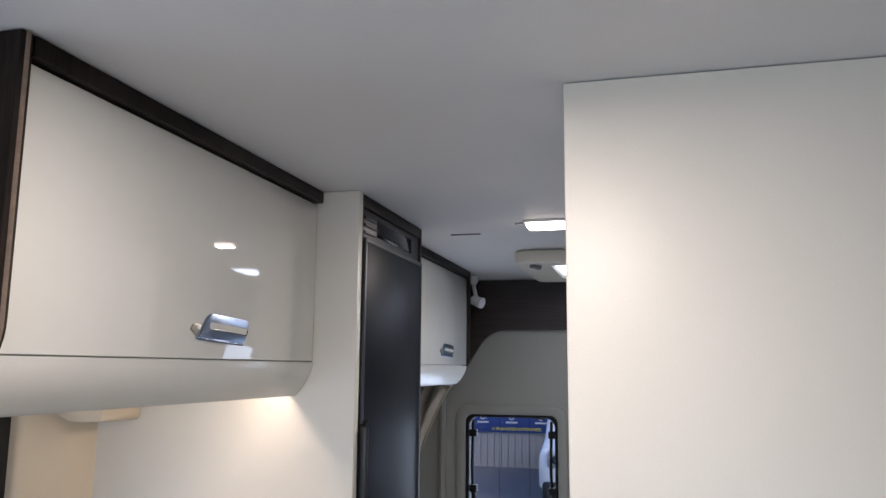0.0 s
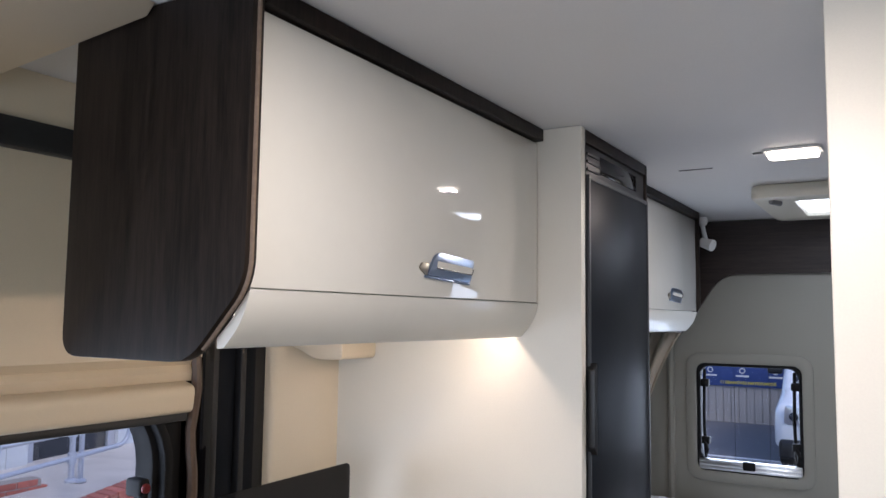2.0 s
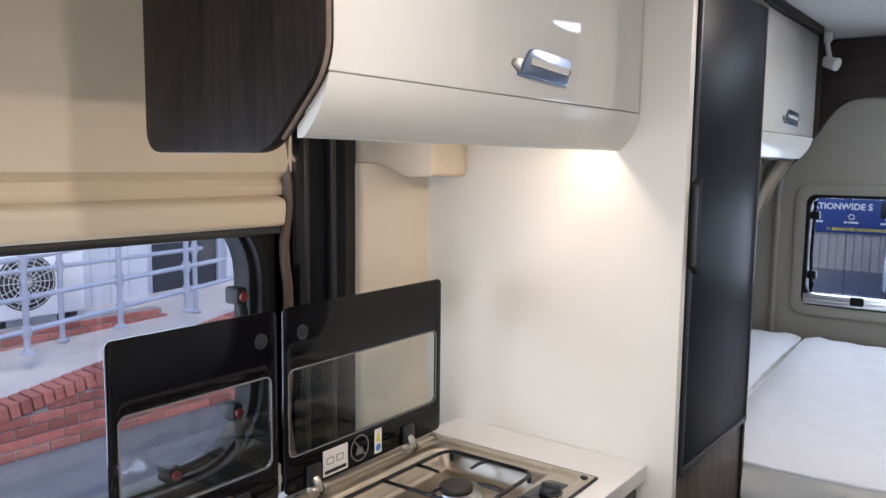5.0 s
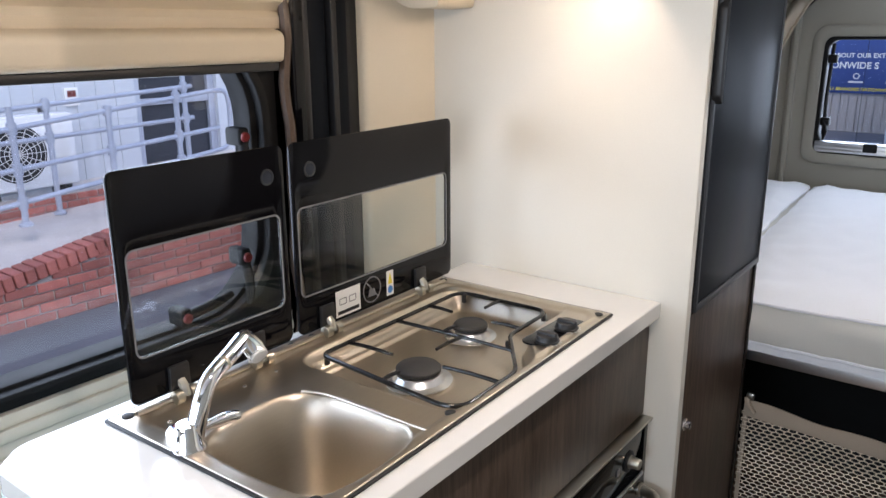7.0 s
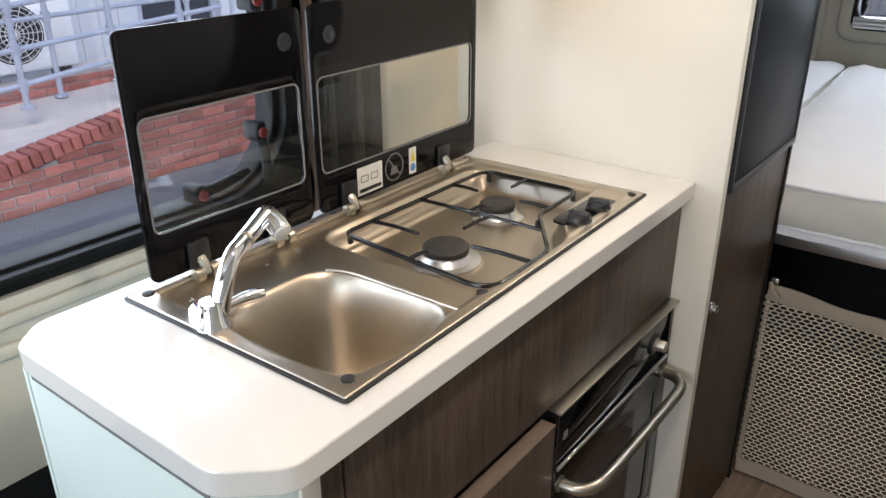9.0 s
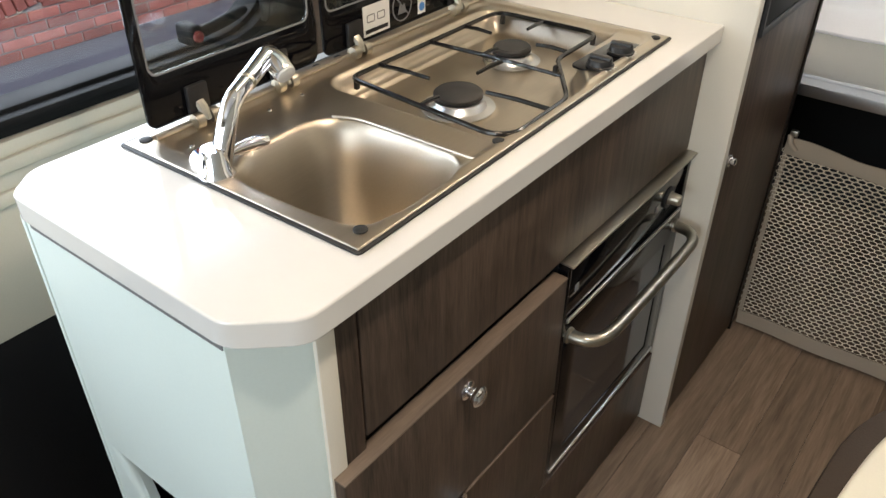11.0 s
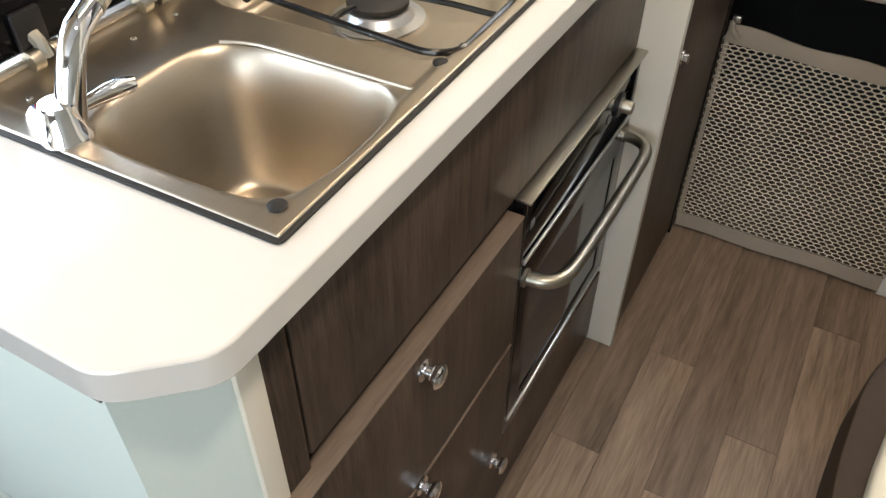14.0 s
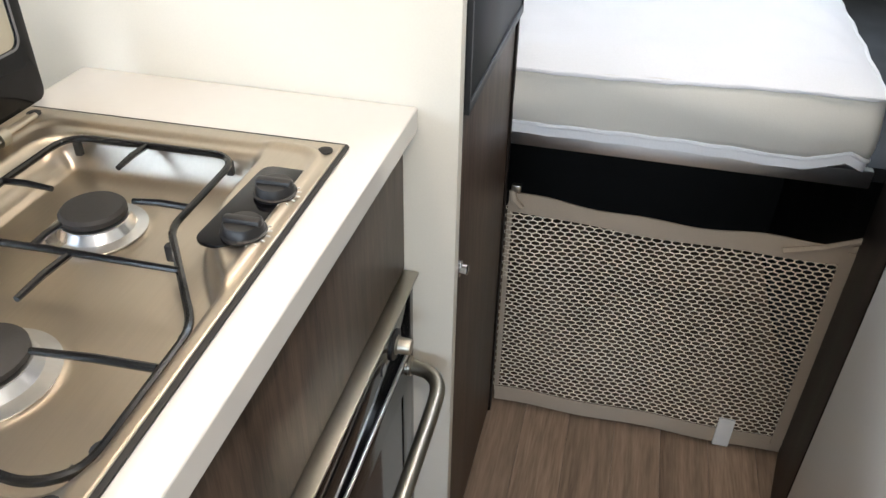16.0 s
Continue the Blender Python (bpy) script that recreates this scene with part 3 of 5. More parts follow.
# worktop with an opening for the sink unit
PX0, PX1, PY0, PY1 = -0.466, -0.084, 1.158, 1.896      # sheet before it is set in place
worktop = thing("worktop", (-0.27, 1.5, 0.897), "white gloss worktop with chamfered front corners", "worktop")
wt_out = rounded([(-0.049, PANEL - 0.001), (-0.484, PANEL - 0.001), (-0.481, 1.058), (-0.444, 1.017), (-0.100, 1.017), (-0.046, 1.066)], [0, 0, 0.016, 0.012, 0.016, 0.018], 6)


def worktop_parts():
    """The flat slab with its opening, and the rounded edging round it."""
    slab, edge = bmesh.new(), bmesh.new()
    hole = [(-0.102, 1.882), (-0.452, 1.882), (-0.437, 1.170), (-0.087, 1.170)]
    c, k = Vector((-0.26, 1.51)), len(wt_out)
    def inset(d):
        out = []
        for u, v in wt_out:
            out.append((u - math.copysign(d, u - c.x), v if v > 2 else v + d))
        return out
    rows = [[edge.verts.new((u, v, z)) for u, v in inset(d)] for d, z in ((0.002, 0.897), (0.0006, 0.8976), (0.0, 0.899), (0.0, TOP - 0.002), (0.0006, TOP - 0.0006), (0.002, TOP))]
    for A, B in zip(rows, rows[1:]):
        for i in range(k):
            edge.faces.new((A[i], A[(i + 1) % k], B[(i + 1) % k], B[i]))
    rt, rb = [[slab.verts.new((u, v, z)) for u, v in inset(0.002)] for z in (TOP, 0.897)]
    ht, hb = [[slab.verts.new((u, v, z)) for u, v in hole] for z in (TOP, 0.897)]
    for i in range(4):
        slab.faces.new((ht[i], ht[(i + 1) % 4], hb[(i + 1) % 4], hb[i]))
    for row, h in ((rt, ht), (rb, hb)):
        edges = [slab.edges.get((row[i], row[(i + 1) % k])) or slab.edges.new((row[i], row[(i + 1) % k])) for i in range(k)] + [slab.edges.get((h[i], h[(i + 1) % 4])) for i in range(4)]
        bmesh.ops.triangle_fill(slab, edges=edges, use_beauty=True)
    for b in (slab, edge):
        bmesh.ops.recalc_face_normals(b, faces=b.faces)
    return slab, edge


slab_bm, edge_bm = worktop_parts()
for f in slab_bm.faces:
    if abs(f.normal.z) > 0.9 and (f.normal.z > 0) != (f.calc_center_median().z > 0.91):
        f.normal_flip()
part("slab", slab_bm, M["worktop"], worktop, sharp=25)
part("edging", edge_bm, M["worktop"], worktop, "white edging band", 22)

# ---- sink and hob unit ----
hob = thing("sink_hob_unit", (-0.27, 1.52, TOP), "stainless steel sink and two-burner hob unit with raised glass lids", "hob")
hob_place = Matrix.Translation((-0.270, 1.526, 0.0)) @ pose(0, 0, 0, 0, 0, 1.2) @ Matrix.Diagonal((0.961, 0.989, 1, 1)) @ Matrix.Translation((0.275, -1.527, 0.0))
RIM = TOP + 0.004


def sdf(x, y, x0, x1, y0, y1, r):
    qx, qy = abs(x - (x0 + x1) / 2) - (x1 - x0) / 2 + r, abs(y - (y0 + y1) / 2) - (y1 - y0) / 2 + r
    return math.hypot(max(qx, 0), max(qy, 0)) + min(max(qx, qy), 0) - r


def step(d, w):
    t = min(1, max(0, -d / w))
    return t * t * (3 - 2 * t)


BURNERS = ((-0.245, 1.541, 1.15), (-0.281, 1.736, 1.0))


def pressed(x, y):
    z = RIM
    z -= 0.004 * step(sdf(x, y, -0.438, -0.098, 1.178, 1.880, 0.035), 0.012)
    near, across = ((x + 0.094) * 0.08 + (y - 1.624) * 0.062) / 0.101, x + 0.173
    isle = step(0.012 * math.log(math.exp(-near / 0.012) + math.exp(-across / 0.012)), 0.014)
    z += 0.0035 * isle * step(sdf(x, y, -0.60, -0.094, 1.0, 1.886, 0.03), 0.006)
    u, v = abs(x + 0.216) / 0.124, abs(y - 1.282) / 0.106
    d = (u ** 3.3 + v ** 3.3) ** (1 / 3.3)
    z -= 0.134 * step(d - 1, 0.45) + 0.004 * max(0, 1 - math.hypot(u, v))
    well = step(sdf(x, y, -0.415, -0.093, 1.432, 1.862, 0.045), 0.028) * (1 - isle)
    z -= 0.033 * well
    for bx, by, s in BURNERS:
        d = math.hypot(x - bx, y - by)
        z += 0.004 * step(d - 0.050 * s, 0.012)
    z += 0.006 * step(sdf(x, y, -0.402, -0.378, 1.46, 1.84, 0.01), 0.006)
    return z


def pressed_sheet():
    nx, ny = 128, 246
    X, Y = np.linspace(PX0, PX1, nx), np.linspace(PY0, PY1, ny)
    bm = bmesh.new()
    g = [[bm.verts.new((x, y, pressed(x, y))) for x in X] for y in Y]
    for j in range(ny - 1):
        for i in range(nx - 1):
            bm.faces.new((g[j][i], g[j][i + 1], g[j + 1][i + 1], g[j + 1][i]))
    edge = [g[0][i] for i in range(nx)] + [g[j][-1] for j in range(1, ny)] + [g[-1][i] for i in range(nx - 2, -1, -1)] + [g[j][0] for j in range(ny - 2, 0, -1)]
    low = [bm.verts.new((v.co.x, v.co.y, TOP + 0.0028)) for v in edge]
    for i in range(len(edge)):
        j = (i + 1) % len(edge)
        bm.faces.new((edge[i], low[i], low[j], edge[j]))
    return bm


part("steel_sheet", pressed_sheet(), M["steel"], hob, "pressed stainless steel sink and hob top", 50)
part("gasket", ring(rrect(PX0 - 0.005, PX1 + 0.005, PY0 - 0.005, PY1 + 0.005, 0.006, 3), rrect(PX0 + 0.01, PX1 - 0.01, PY0 + 0.01, PY1 - 0.01, 0.003, 3), "z", TOP + 0.0005, TOP + 0.0030, 0.0006), M["rubber"], hob, "black sealing edge")
part("bowl_bead", tube([(x, y, RIM - 0.0030) for x, y in rounded([(-0.320, 1.366), (-0.288, 1.380), (-0.104, 1.380)], [0, 0.02, 0], 4)], 0.0024, 8), M["steel"], hob)
drain = part("drain", lathe([(0.030, -0.002), (0.030, 0.003), (0.026, 0.004), (0.024, 0.0035)], pose(-0.217, 1.301, pressed(-0.217, 1.301) + 0.0005), 28), M["chrome"], hob, "round metal drain strainer")
part("plug_cup", lathe([(0.0245, 0), (0.0245, 0.004), (0.012, 0.0042)], pose(-0.217, 1.301, pressed(-0.217, 1.301) + 0.0004), 24), M["dark_glass"], drain, "dark strainer cup")
part("strainer_pin", lathe([(0.008, 0), (0.008, 0.008), (0.004, 0.010)], pose(-0.217, 1.301, pressed(-0.217, 1.301) + 0.004), 14), M["chrome"], drain)

for bx, by, s in BURNERS:
    z = pressed(bx, by)
    b = part("burner", lathe([(0.046 * s, 0), (0.047 * s, 0.002), (0.036 * s, 0.004), (0.030 * s, 0.012), (0.032 * s, 0.015), (0.026 * s, 0.016)], pose(bx, by, z - 0.001), 40), M["alu"], hob, "polished burner ring")
    part("burner_cap", lathe([(0.029 * s, 0), (0.031 * s, 0.001), (0.031 * s, 0.006), (0.028 * s, 0.009), (0.01, 0.0095)], pose(bx, by, z + 0.0155), 40), M["iron"], b, "matt black burner cap")

# pan support of bent black wire
GZ = RIM - 0.0028
wire = part("pan_support", tube([(x, y, GZ) for x, y in rounded([(-0.389, 1.473), (-0.129, 1.445), (-0.099, 1.459), (-0.1, 1.596), (-0.173, 1.697), (-0.184, 1.713), (-0.185, 1.849), (-0.383, 1.847)], [0.02, 0.012, 0.02, 0.02, 0.01, 0.015, 0.03, 0.03], 5)], 0.0036, 8, closed=True), M["enamel"], hob, "black enamelled wire pan support")
prongs = [((-0.388, 1.656), (-0.145, 1.657)), ((-0.389, 1.535), (-0.294, 1.537)), ((-0.103, 1.551), (-0.2, 1.545)), ((-0.248, 1.458), (-0.244, 1.494)), ((-0.247, 1.655), (-0.249, 1.593)), ((-0.386, 1.748), (-0.328, 1.745)), ((-0.185, 1.748), (-0.241, 1.744)), ((-0.285, 1.658), (-0.282, 1.693)), ((-0.289, 1.847), (-0.29, 1.796))]
for (xa, ya), (xb, yb) in prongs:
    part("prong", tube([(xa, ya, GZ), ((xa + xb) / 2, (ya + yb) / 2, GZ + 0.002), (xb, yb, GZ + 0.001)], [0.0034, 0.0034, 0.0028], 8), M["enamel"], wire)
for fx, fy in ((-0.382, 1.479), (-0.108, 1.462), (-0.103, 1.588), (-0.368, 1.84), (-0.191, 1.841), (-0.174, 1.691)):
    part("support_foot", box(fx - 0.0035, fx + 0.0035, fy - 0.0035, fy + 0.0035, max(pressed(fx, fy), GZ - 0.016) - 0.001, GZ - 0.001, 0.001), M["rubber"], wire)
for fx, fy in ((-0.101, 1.481), (-0.104, 1.433), (-0.452, 1.178), (-0.106, 1.185), (-0.449, 1.88), (-0.099, 1.878), (-0.45, 1.47), (-0.45, 1.515)):
    part("lid_buffer", lathe([(0.008, 0), (0.008, 0.002), (0.005, 0.0035)], pose(fx, fy, pressed(fx, fy) - 0.0005), 14), M["rubber"], hob, "black rubber buffer")

for fx, fy in ((-0.401, 1.331), (-0.403, 1.392), (-0.399, 1.205)):
    part("screw", lathe([(0.0032, 0), (0.0032, 0.001), (0.002, 0.0018)], pose(fx, fy, pressed(fx, fy) - 0.0002), 12), M["chrome"], hob, "small bright screw")

# control knobs
part("control_plate", prism(rounded([(-0.154, 1.695), (-0.147, 1.834), (-0.096, 1.833), (-0.104, 1.72), (-0.124, 1.69)], 0.014, 5), "z", RIM - 0.002, RIM + 0.0012, 0.0005), M["black_gloss"], hob, "glossy black control plate")
for ky in (1.716, 1.784):
    k = part("control_knob", lathe([(0.020, 0), (0.021, 0.003), (0.019, 0.004), (0.018, 0.010), (0.0165, 0.012), (0.004, 0.0125)], pose(-0.114, ky, RIM + 0.0012), 28), M["black"], hob, "black hob knob")
    part("grip", box(-0.132, -0.096, ky - 0.005, ky + 0.005, RIM + 0.009, RIM + 0.0175, 0.003), M["black"], k)
    for i in range(7):
        a = radians(-60 + 20 * i)
        part("mark", box(-0.0008, 0.0008, -0.002, 0.002, 0, 0.0008, 0), M["paper"], k)
        scene.collection.objects[-1].matrix_basis = pose(-0.114 + 0.0225 * math.cos(a), ky + 0.0225 * math.sin(a), RIM + 0.0013, 0, 0, math.degrees(a) + 90)

# hinge rail and lids
for zz, dx in ((0.0, 0.0), (0.003, 0.009)):
    part("hinge_rail", tube([(-0.449 + dx, 1.185, RIM + zz), (-0.449 + dx, 1.872, RIM + zz)], 0.0035, 8), M["steel"], hob)
LX = -0.450


def lid(y0, y1, w0, w1, hinges, hole_y):
    L = part("lid", ring(rrect(y0, y1, 0.941, 1.250, 0.012, 6), rrect(w0, w1, 1.004, 1.147, 0.012, 6), "x", LX - 0.0025, LX + 0.0025, 0.0012), M["black_gloss"], hob, "raised black glass lid with a clear window")
    p = part("lid_window", ring(rrect(w0, w1, 1.004, 1.147, 0.012, 6), rrect(w0 + 0.1, w0 + 0.101, 1.07, 1.071, 0.0002, 6), "x", LX - 0.002, LX + 0.002), M["clear"], L, "clear glass window")
    p.visible_shadow = False
    part("window_line", ring(rrect(w0 - 0.002, w1 + 0.002, 1.002, 1.149, 0.013, 6), rrect(w0 + 0.0005, w1 - 0.0005, 1.0045, 1.1465, 0.011, 6), "x", LX + 0.0024, LX + 0.0031), M["grey_print_and_shade"], L)
    part("finger_hole", ring([(hole_y + 0.0125 * math.cos(a), 1.206 + 0.0125 * math.sin(a)) for a in np.linspace(0, 6.283, 24, endpoint=False)], [(hole_y + 0.0095 * math.cos(a), 1.206 + 0.0095 * math.sin(a)) for a in np.linspace(0, 6.283, 24, endpoint=False)], "x", LX + 0.002, LX + 0.0042, 0.0006), M["dark_print"], L, "round finger grip")
    part("hole_glass", lathe([(0.0095, 0), (0.0095, 0.001), (0.004, 0.0012)], pose(LX + 0.0022, hole_y, 1.206, 0, 90, 0), 24), M["dark_glass"], L)
    for hy in hinges:
        h = part("hinge", box(LX + 0.002, LX + 0.010, hy - 0.016, hy + 0.016, 0.941, 0.979, 0.003), M["black"], L, "black lid clamp on a chrome hinge")
        for d in (-0.012, 0.012):
            part("hinge_knuckle", tube([(LX + 0.016, hy + d - 0.006, RIM + 0.006), (LX + 0.016, hy + d + 0.006, RIM + 0.006)], 0.0098, 14), M["satin"], h)
        part("hinge_strap", tube([(LX + 0.008, hy, 0.955), (LX + 0.014, hy, 0.950), (LX + 0.018, hy, RIM + 0.004)], 0.007, 8), M["satin"], h)
    return L


lid_a = lid(1.184, 1.470, 1.199, 1.456, (1.255, 1.392), 1.437)
lid_b = lid(1.484, 1.905, 1.494, 1.888, (1.545, 1.798), 1.524)
# stickers below the window of the hob's lid
for nm, y0, y1, z0, z1, mat, lab in (("warning_label", 1.569, 1.630, 0.946, 0.992, "paper", "white warning label"), ("gas_label", 1.702, 1.721, 0.948, 0.994, "paper", "small gas label")):
    s = part(nm, box(LX + 0.0025, LX + 0.0032, y0, y1, z0, z1, 0), M[mat], lid_b, lab)
    if nm == "warning_label":
        part("print_bar", box(LX + 0.0032, LX + 0.0035, y0 + 0.004, y1 - 0.004, z0 + 0.004, z0 + 0.010, 0), M["black"], s)
        for q in (0.008, 0.032):
            part("print_box", ring(rrect(y0 + q, y0 + q + 0.018, z0 + 0.020, z0 + 0.032, 0.002, 2), rrect(y0 + q + 0.0015, y0 + q + 0.0165, z0 + 0.0215, z0 + 0.0305, 0.001, 2), "x", LX + 0.0032, LX + 0.0036), M["grey_print_and_shade"], s)
    else:
        part("print_triangle", prism([(y0 + 0.003, z0 + 0.022), (y1 - 0.003, z0 + 0.022), ((y0 + y1) / 2, z1 - 0.003)], "x", LX + 0.0032, LX + 0.0036), M["yellow"], s)
        part("print_disc", prism([((y0 + y1) / 2 + 0.007 * math.cos(a), z0 + 0.011 + 0.007 * math.sin(a)) for a in np.linspace(0, 6.283, 16, endpoint=False)], "x", LX + 0.0032, LX + 0.0036), M["blue_print"], s)
sg = part("no_pan_sign", ring([(1.662 + 0.024 * math.cos(a), 0.972 + 0.024 * math.sin(a)) for a in np.linspace(0, 6.283, 28, endpoint=False)], [(1.662 + 0.0218 * math.cos(a), 0.972 + 0.0218 * math.sin(a)) for a in np.linspace(0, 6.283, 28, endpoint=False)], "x", LX + 0.0025, LX + 0.003), M["grey_print_and_shade"], lid_b, "round grey prohibition mark")
part("sign_bar", tube([(LX + 0.0027, 1.648, 0.987), (LX + 0.0027, 1.676, 0.957)], 0.0012, 6), M["grey_print_and_shade"], sg)
part("sign_flame", prism([(1.651, 0.960), (1.673, 0.960), (1.667, 0.975), (1.662, 0.969), (1.657, 0.978)], "x", LX + 0.0026, LX + 0.003), M["grey_print_and_shade"], sg)
hob.matrix_basis = hob_place @ hob.matrix_basis

# tap
tap = thing("tap", (-0.345, 1.196, RIM - 0.01), "chrome folding tap with a shower head spout", "tap")
part("base", lathe([(0.021, 0), (0.021, 0.004), (0.017, 0.009), (0.0150, 0.028), (0.0136, 0.032)], pose(-0.310, 1.178, RIM - 0.0105), 24), M["chrome"], tap)
spout = [(-0.309, 1.181, 0.920), (-0.308, 1.189, 0.948), (-0.307, 1.200, 0.976), (-0.308, 1.211, 0.996), (-0.314, 1.232, 1.004), (-0.324, 1.260, 1.011), (-0.334, 1.285, 1.017)]
part("spout", tube(spout, [0.0132, 0.0122, 0.0112, 0.0106, 0.0104, 0.0110, 0.0118], 16, smooth=1), M["chrome"], tap)
part("seam_ring", tube([(-0.3160, 1.238, 1.0055), (-0.3176, 1.242, 1.0066)], 0.0112, 16), M["satin"], tap)
head = part("shower_head", tube([(-0.344, 1.288, 1.021), (-0.337, 1.291, 1.017), (-0.320, 1.292, 1.007), (-0.311, 1.291, 1.001)], [0.009, 0.0130, 0.0138, 0.0130], 16), M["chrome"], tap)
part("nozzle", lathe([(0.0118, 0), (0.0118, 0.003), (0.008, 0.004)], Matrix.Translation((-0.3105, 1.291, 1.0007)) @ Vector((0.85, -0.05, -0.5)).to_track_quat("Z", "Y").to_matrix().to_4x4(), 18), M["white_plastic"], head)
lever = part("lever", tube([(-0.330, 1.190, 0.924), (-0.325, 1.215, 0.929), (-0.318, 1.236, 0.932), (-0.310, 1.254, 0.932)], [0.007, 0.006, 0.009, 0.006], 12, smooth=1), M["chrome"], tap)
side = part("cartridge", tube([(-0.312, 1.180, 0.920), (-0.350, 1.186, 0.924)], [0.011, 0.0130], 14), M["chrome"], tap)
part("hot_mark", lathe([(0.005, 0), (0.005, 0.001)], pose(-0.338, 1.182, 0.9385), 10), M["red"], side)
part("cold_mark", lathe([(0.005, 0), (0.005, 0.001)], pose(-0.328, 1.176, 0.9365), 10), M["blue_print"], side)
tap.location.z += 0.010
tap.location.x += 0.008

# ---- oven ----
OY0, OY1, OZ0, OZ1 = 1.562, PANEL - 0.004, 0.215, 0.692
oven = thing("oven", (-0.2, 1.79, OZ0), "built-in black glass oven with a satin bar handle", "oven")
part("body", box(-0.45, FX - 0.004, OY0 + 0.004, OY1 - 0.004, OZ0 + 0.004, OZ1 - 0.004, 0), M["black"], oven)
part("frame", ring([(OY0, OZ0), (OY1, OZ0), (OY1, OZ1), (OY0, OZ1)], [(OY0 + 0.014, OZ0 + 0.014), (OY1 - 0.014, OZ0 + 0.014), (OY1 - 0.014, OZ1 - 0.010), (OY0 + 0.014, OZ1 - 0.010)], "x", FX - 0.004, FX + 0.012, 0.0015), M["black_gloss"], oven)
part("top_flange", box(FX - 0.002, FX + 0.020, OY0 + 0.001, OY1, OZ1 - 0.001, OZ1 + 0.003, 0.0006), M["satin"], oven, "stainless steel top flange")
panel = part("control_panel", box(FX - 0.003, FX + 0.010, OY0 + 0.014, OY1 - 0.014, 0.588, OZ1 - 0.010, 0.002), M["black_gloss"], oven, "black glass control panel")
kb = part("control_knob", lathe([(0.013, 0), (0.013, 0.004), (0.0110, 0.006), (0.0105, 0.020), (0.0095, 0.022), (0.003, 0.023)], pose(FX + 0.010, 1.932, 0.634, 0, 90, 0), 28), M["satin"], panel, "satin metal oven knob")
part("knob_collar", lathe([(0.021, 0), (0.021, 0.002), (0.0185, 0.003)], pose(FX + 0.0098, 1.932, 0.634, 0, 90, 0), 28), M["black"], kb)
for yy in (1.60, 1.884):
    part("switch", box(FX + 0.010, FX + 0.0115, yy - 0.006, yy + 0.006, 0.626, 0.640, 0.001), M["grey_print_and_shade"], panel)
door = part("oven_door", ring([(OY0 + 0.014, 0.226), (OY1 - 0.014, 0.226), (OY1 - 0.014, 0.584), (OY0 + 0.014, 0.584)], [(OY0 + 0.055, 0.262), (OY1 - 0.055, 0.262), (OY1 - 0.055, 0.520), (OY0 + 0.055, 0.520)], "x", FX - 0.003, FX + 0.013, 0.0015), M["black_gloss"], oven, "black glass oven door")
part("door_glass", box(FX + 0.004, FX + 0.0112, OY0 + 0.054, OY1 - 0.054, 0.261, 0.521, 0), M["dark_glass"], door)
part("door_trim", box(FX + 0.0105, FX + 0.015, OY0 + 0.014, OY1 - 0.014, 0.577, 0.584, 0.001), M["alu"], door)
part("door_trim", box(FX + 0.0105, FX + 0.015, OY0 + 0.014, OY1 - 0.014, 0.226, 0.233, 0.001), M["alu"], door)
handle = part("handle", tube([(FX + 0.012, 1.586, 0.548), (FX + 0.044, 1.590, 0.548), (FX + 0.062, 1.612, 0.548), (FX + 0.066, 1.66, 0.548), (FX + 0.066, 1.92, 0.548), (FX + 0.062, 1.960, 0.548), (FX + 0.044, 1.982, 0.548), (FX + 0.012, 1.986, 0.548)], 0.0105, 14, smooth=2), M["satin"], door, "curved satin metal bar handle")
for yy in (1.586, 1.986):
    part("handle_mount", lathe([(0.014, 0), (0.014, 0.004), (0.011, 0.006)], pose(FX + 0.0125, yy, 0.548, 0, 90, 0), 18), M["satin"], handle)


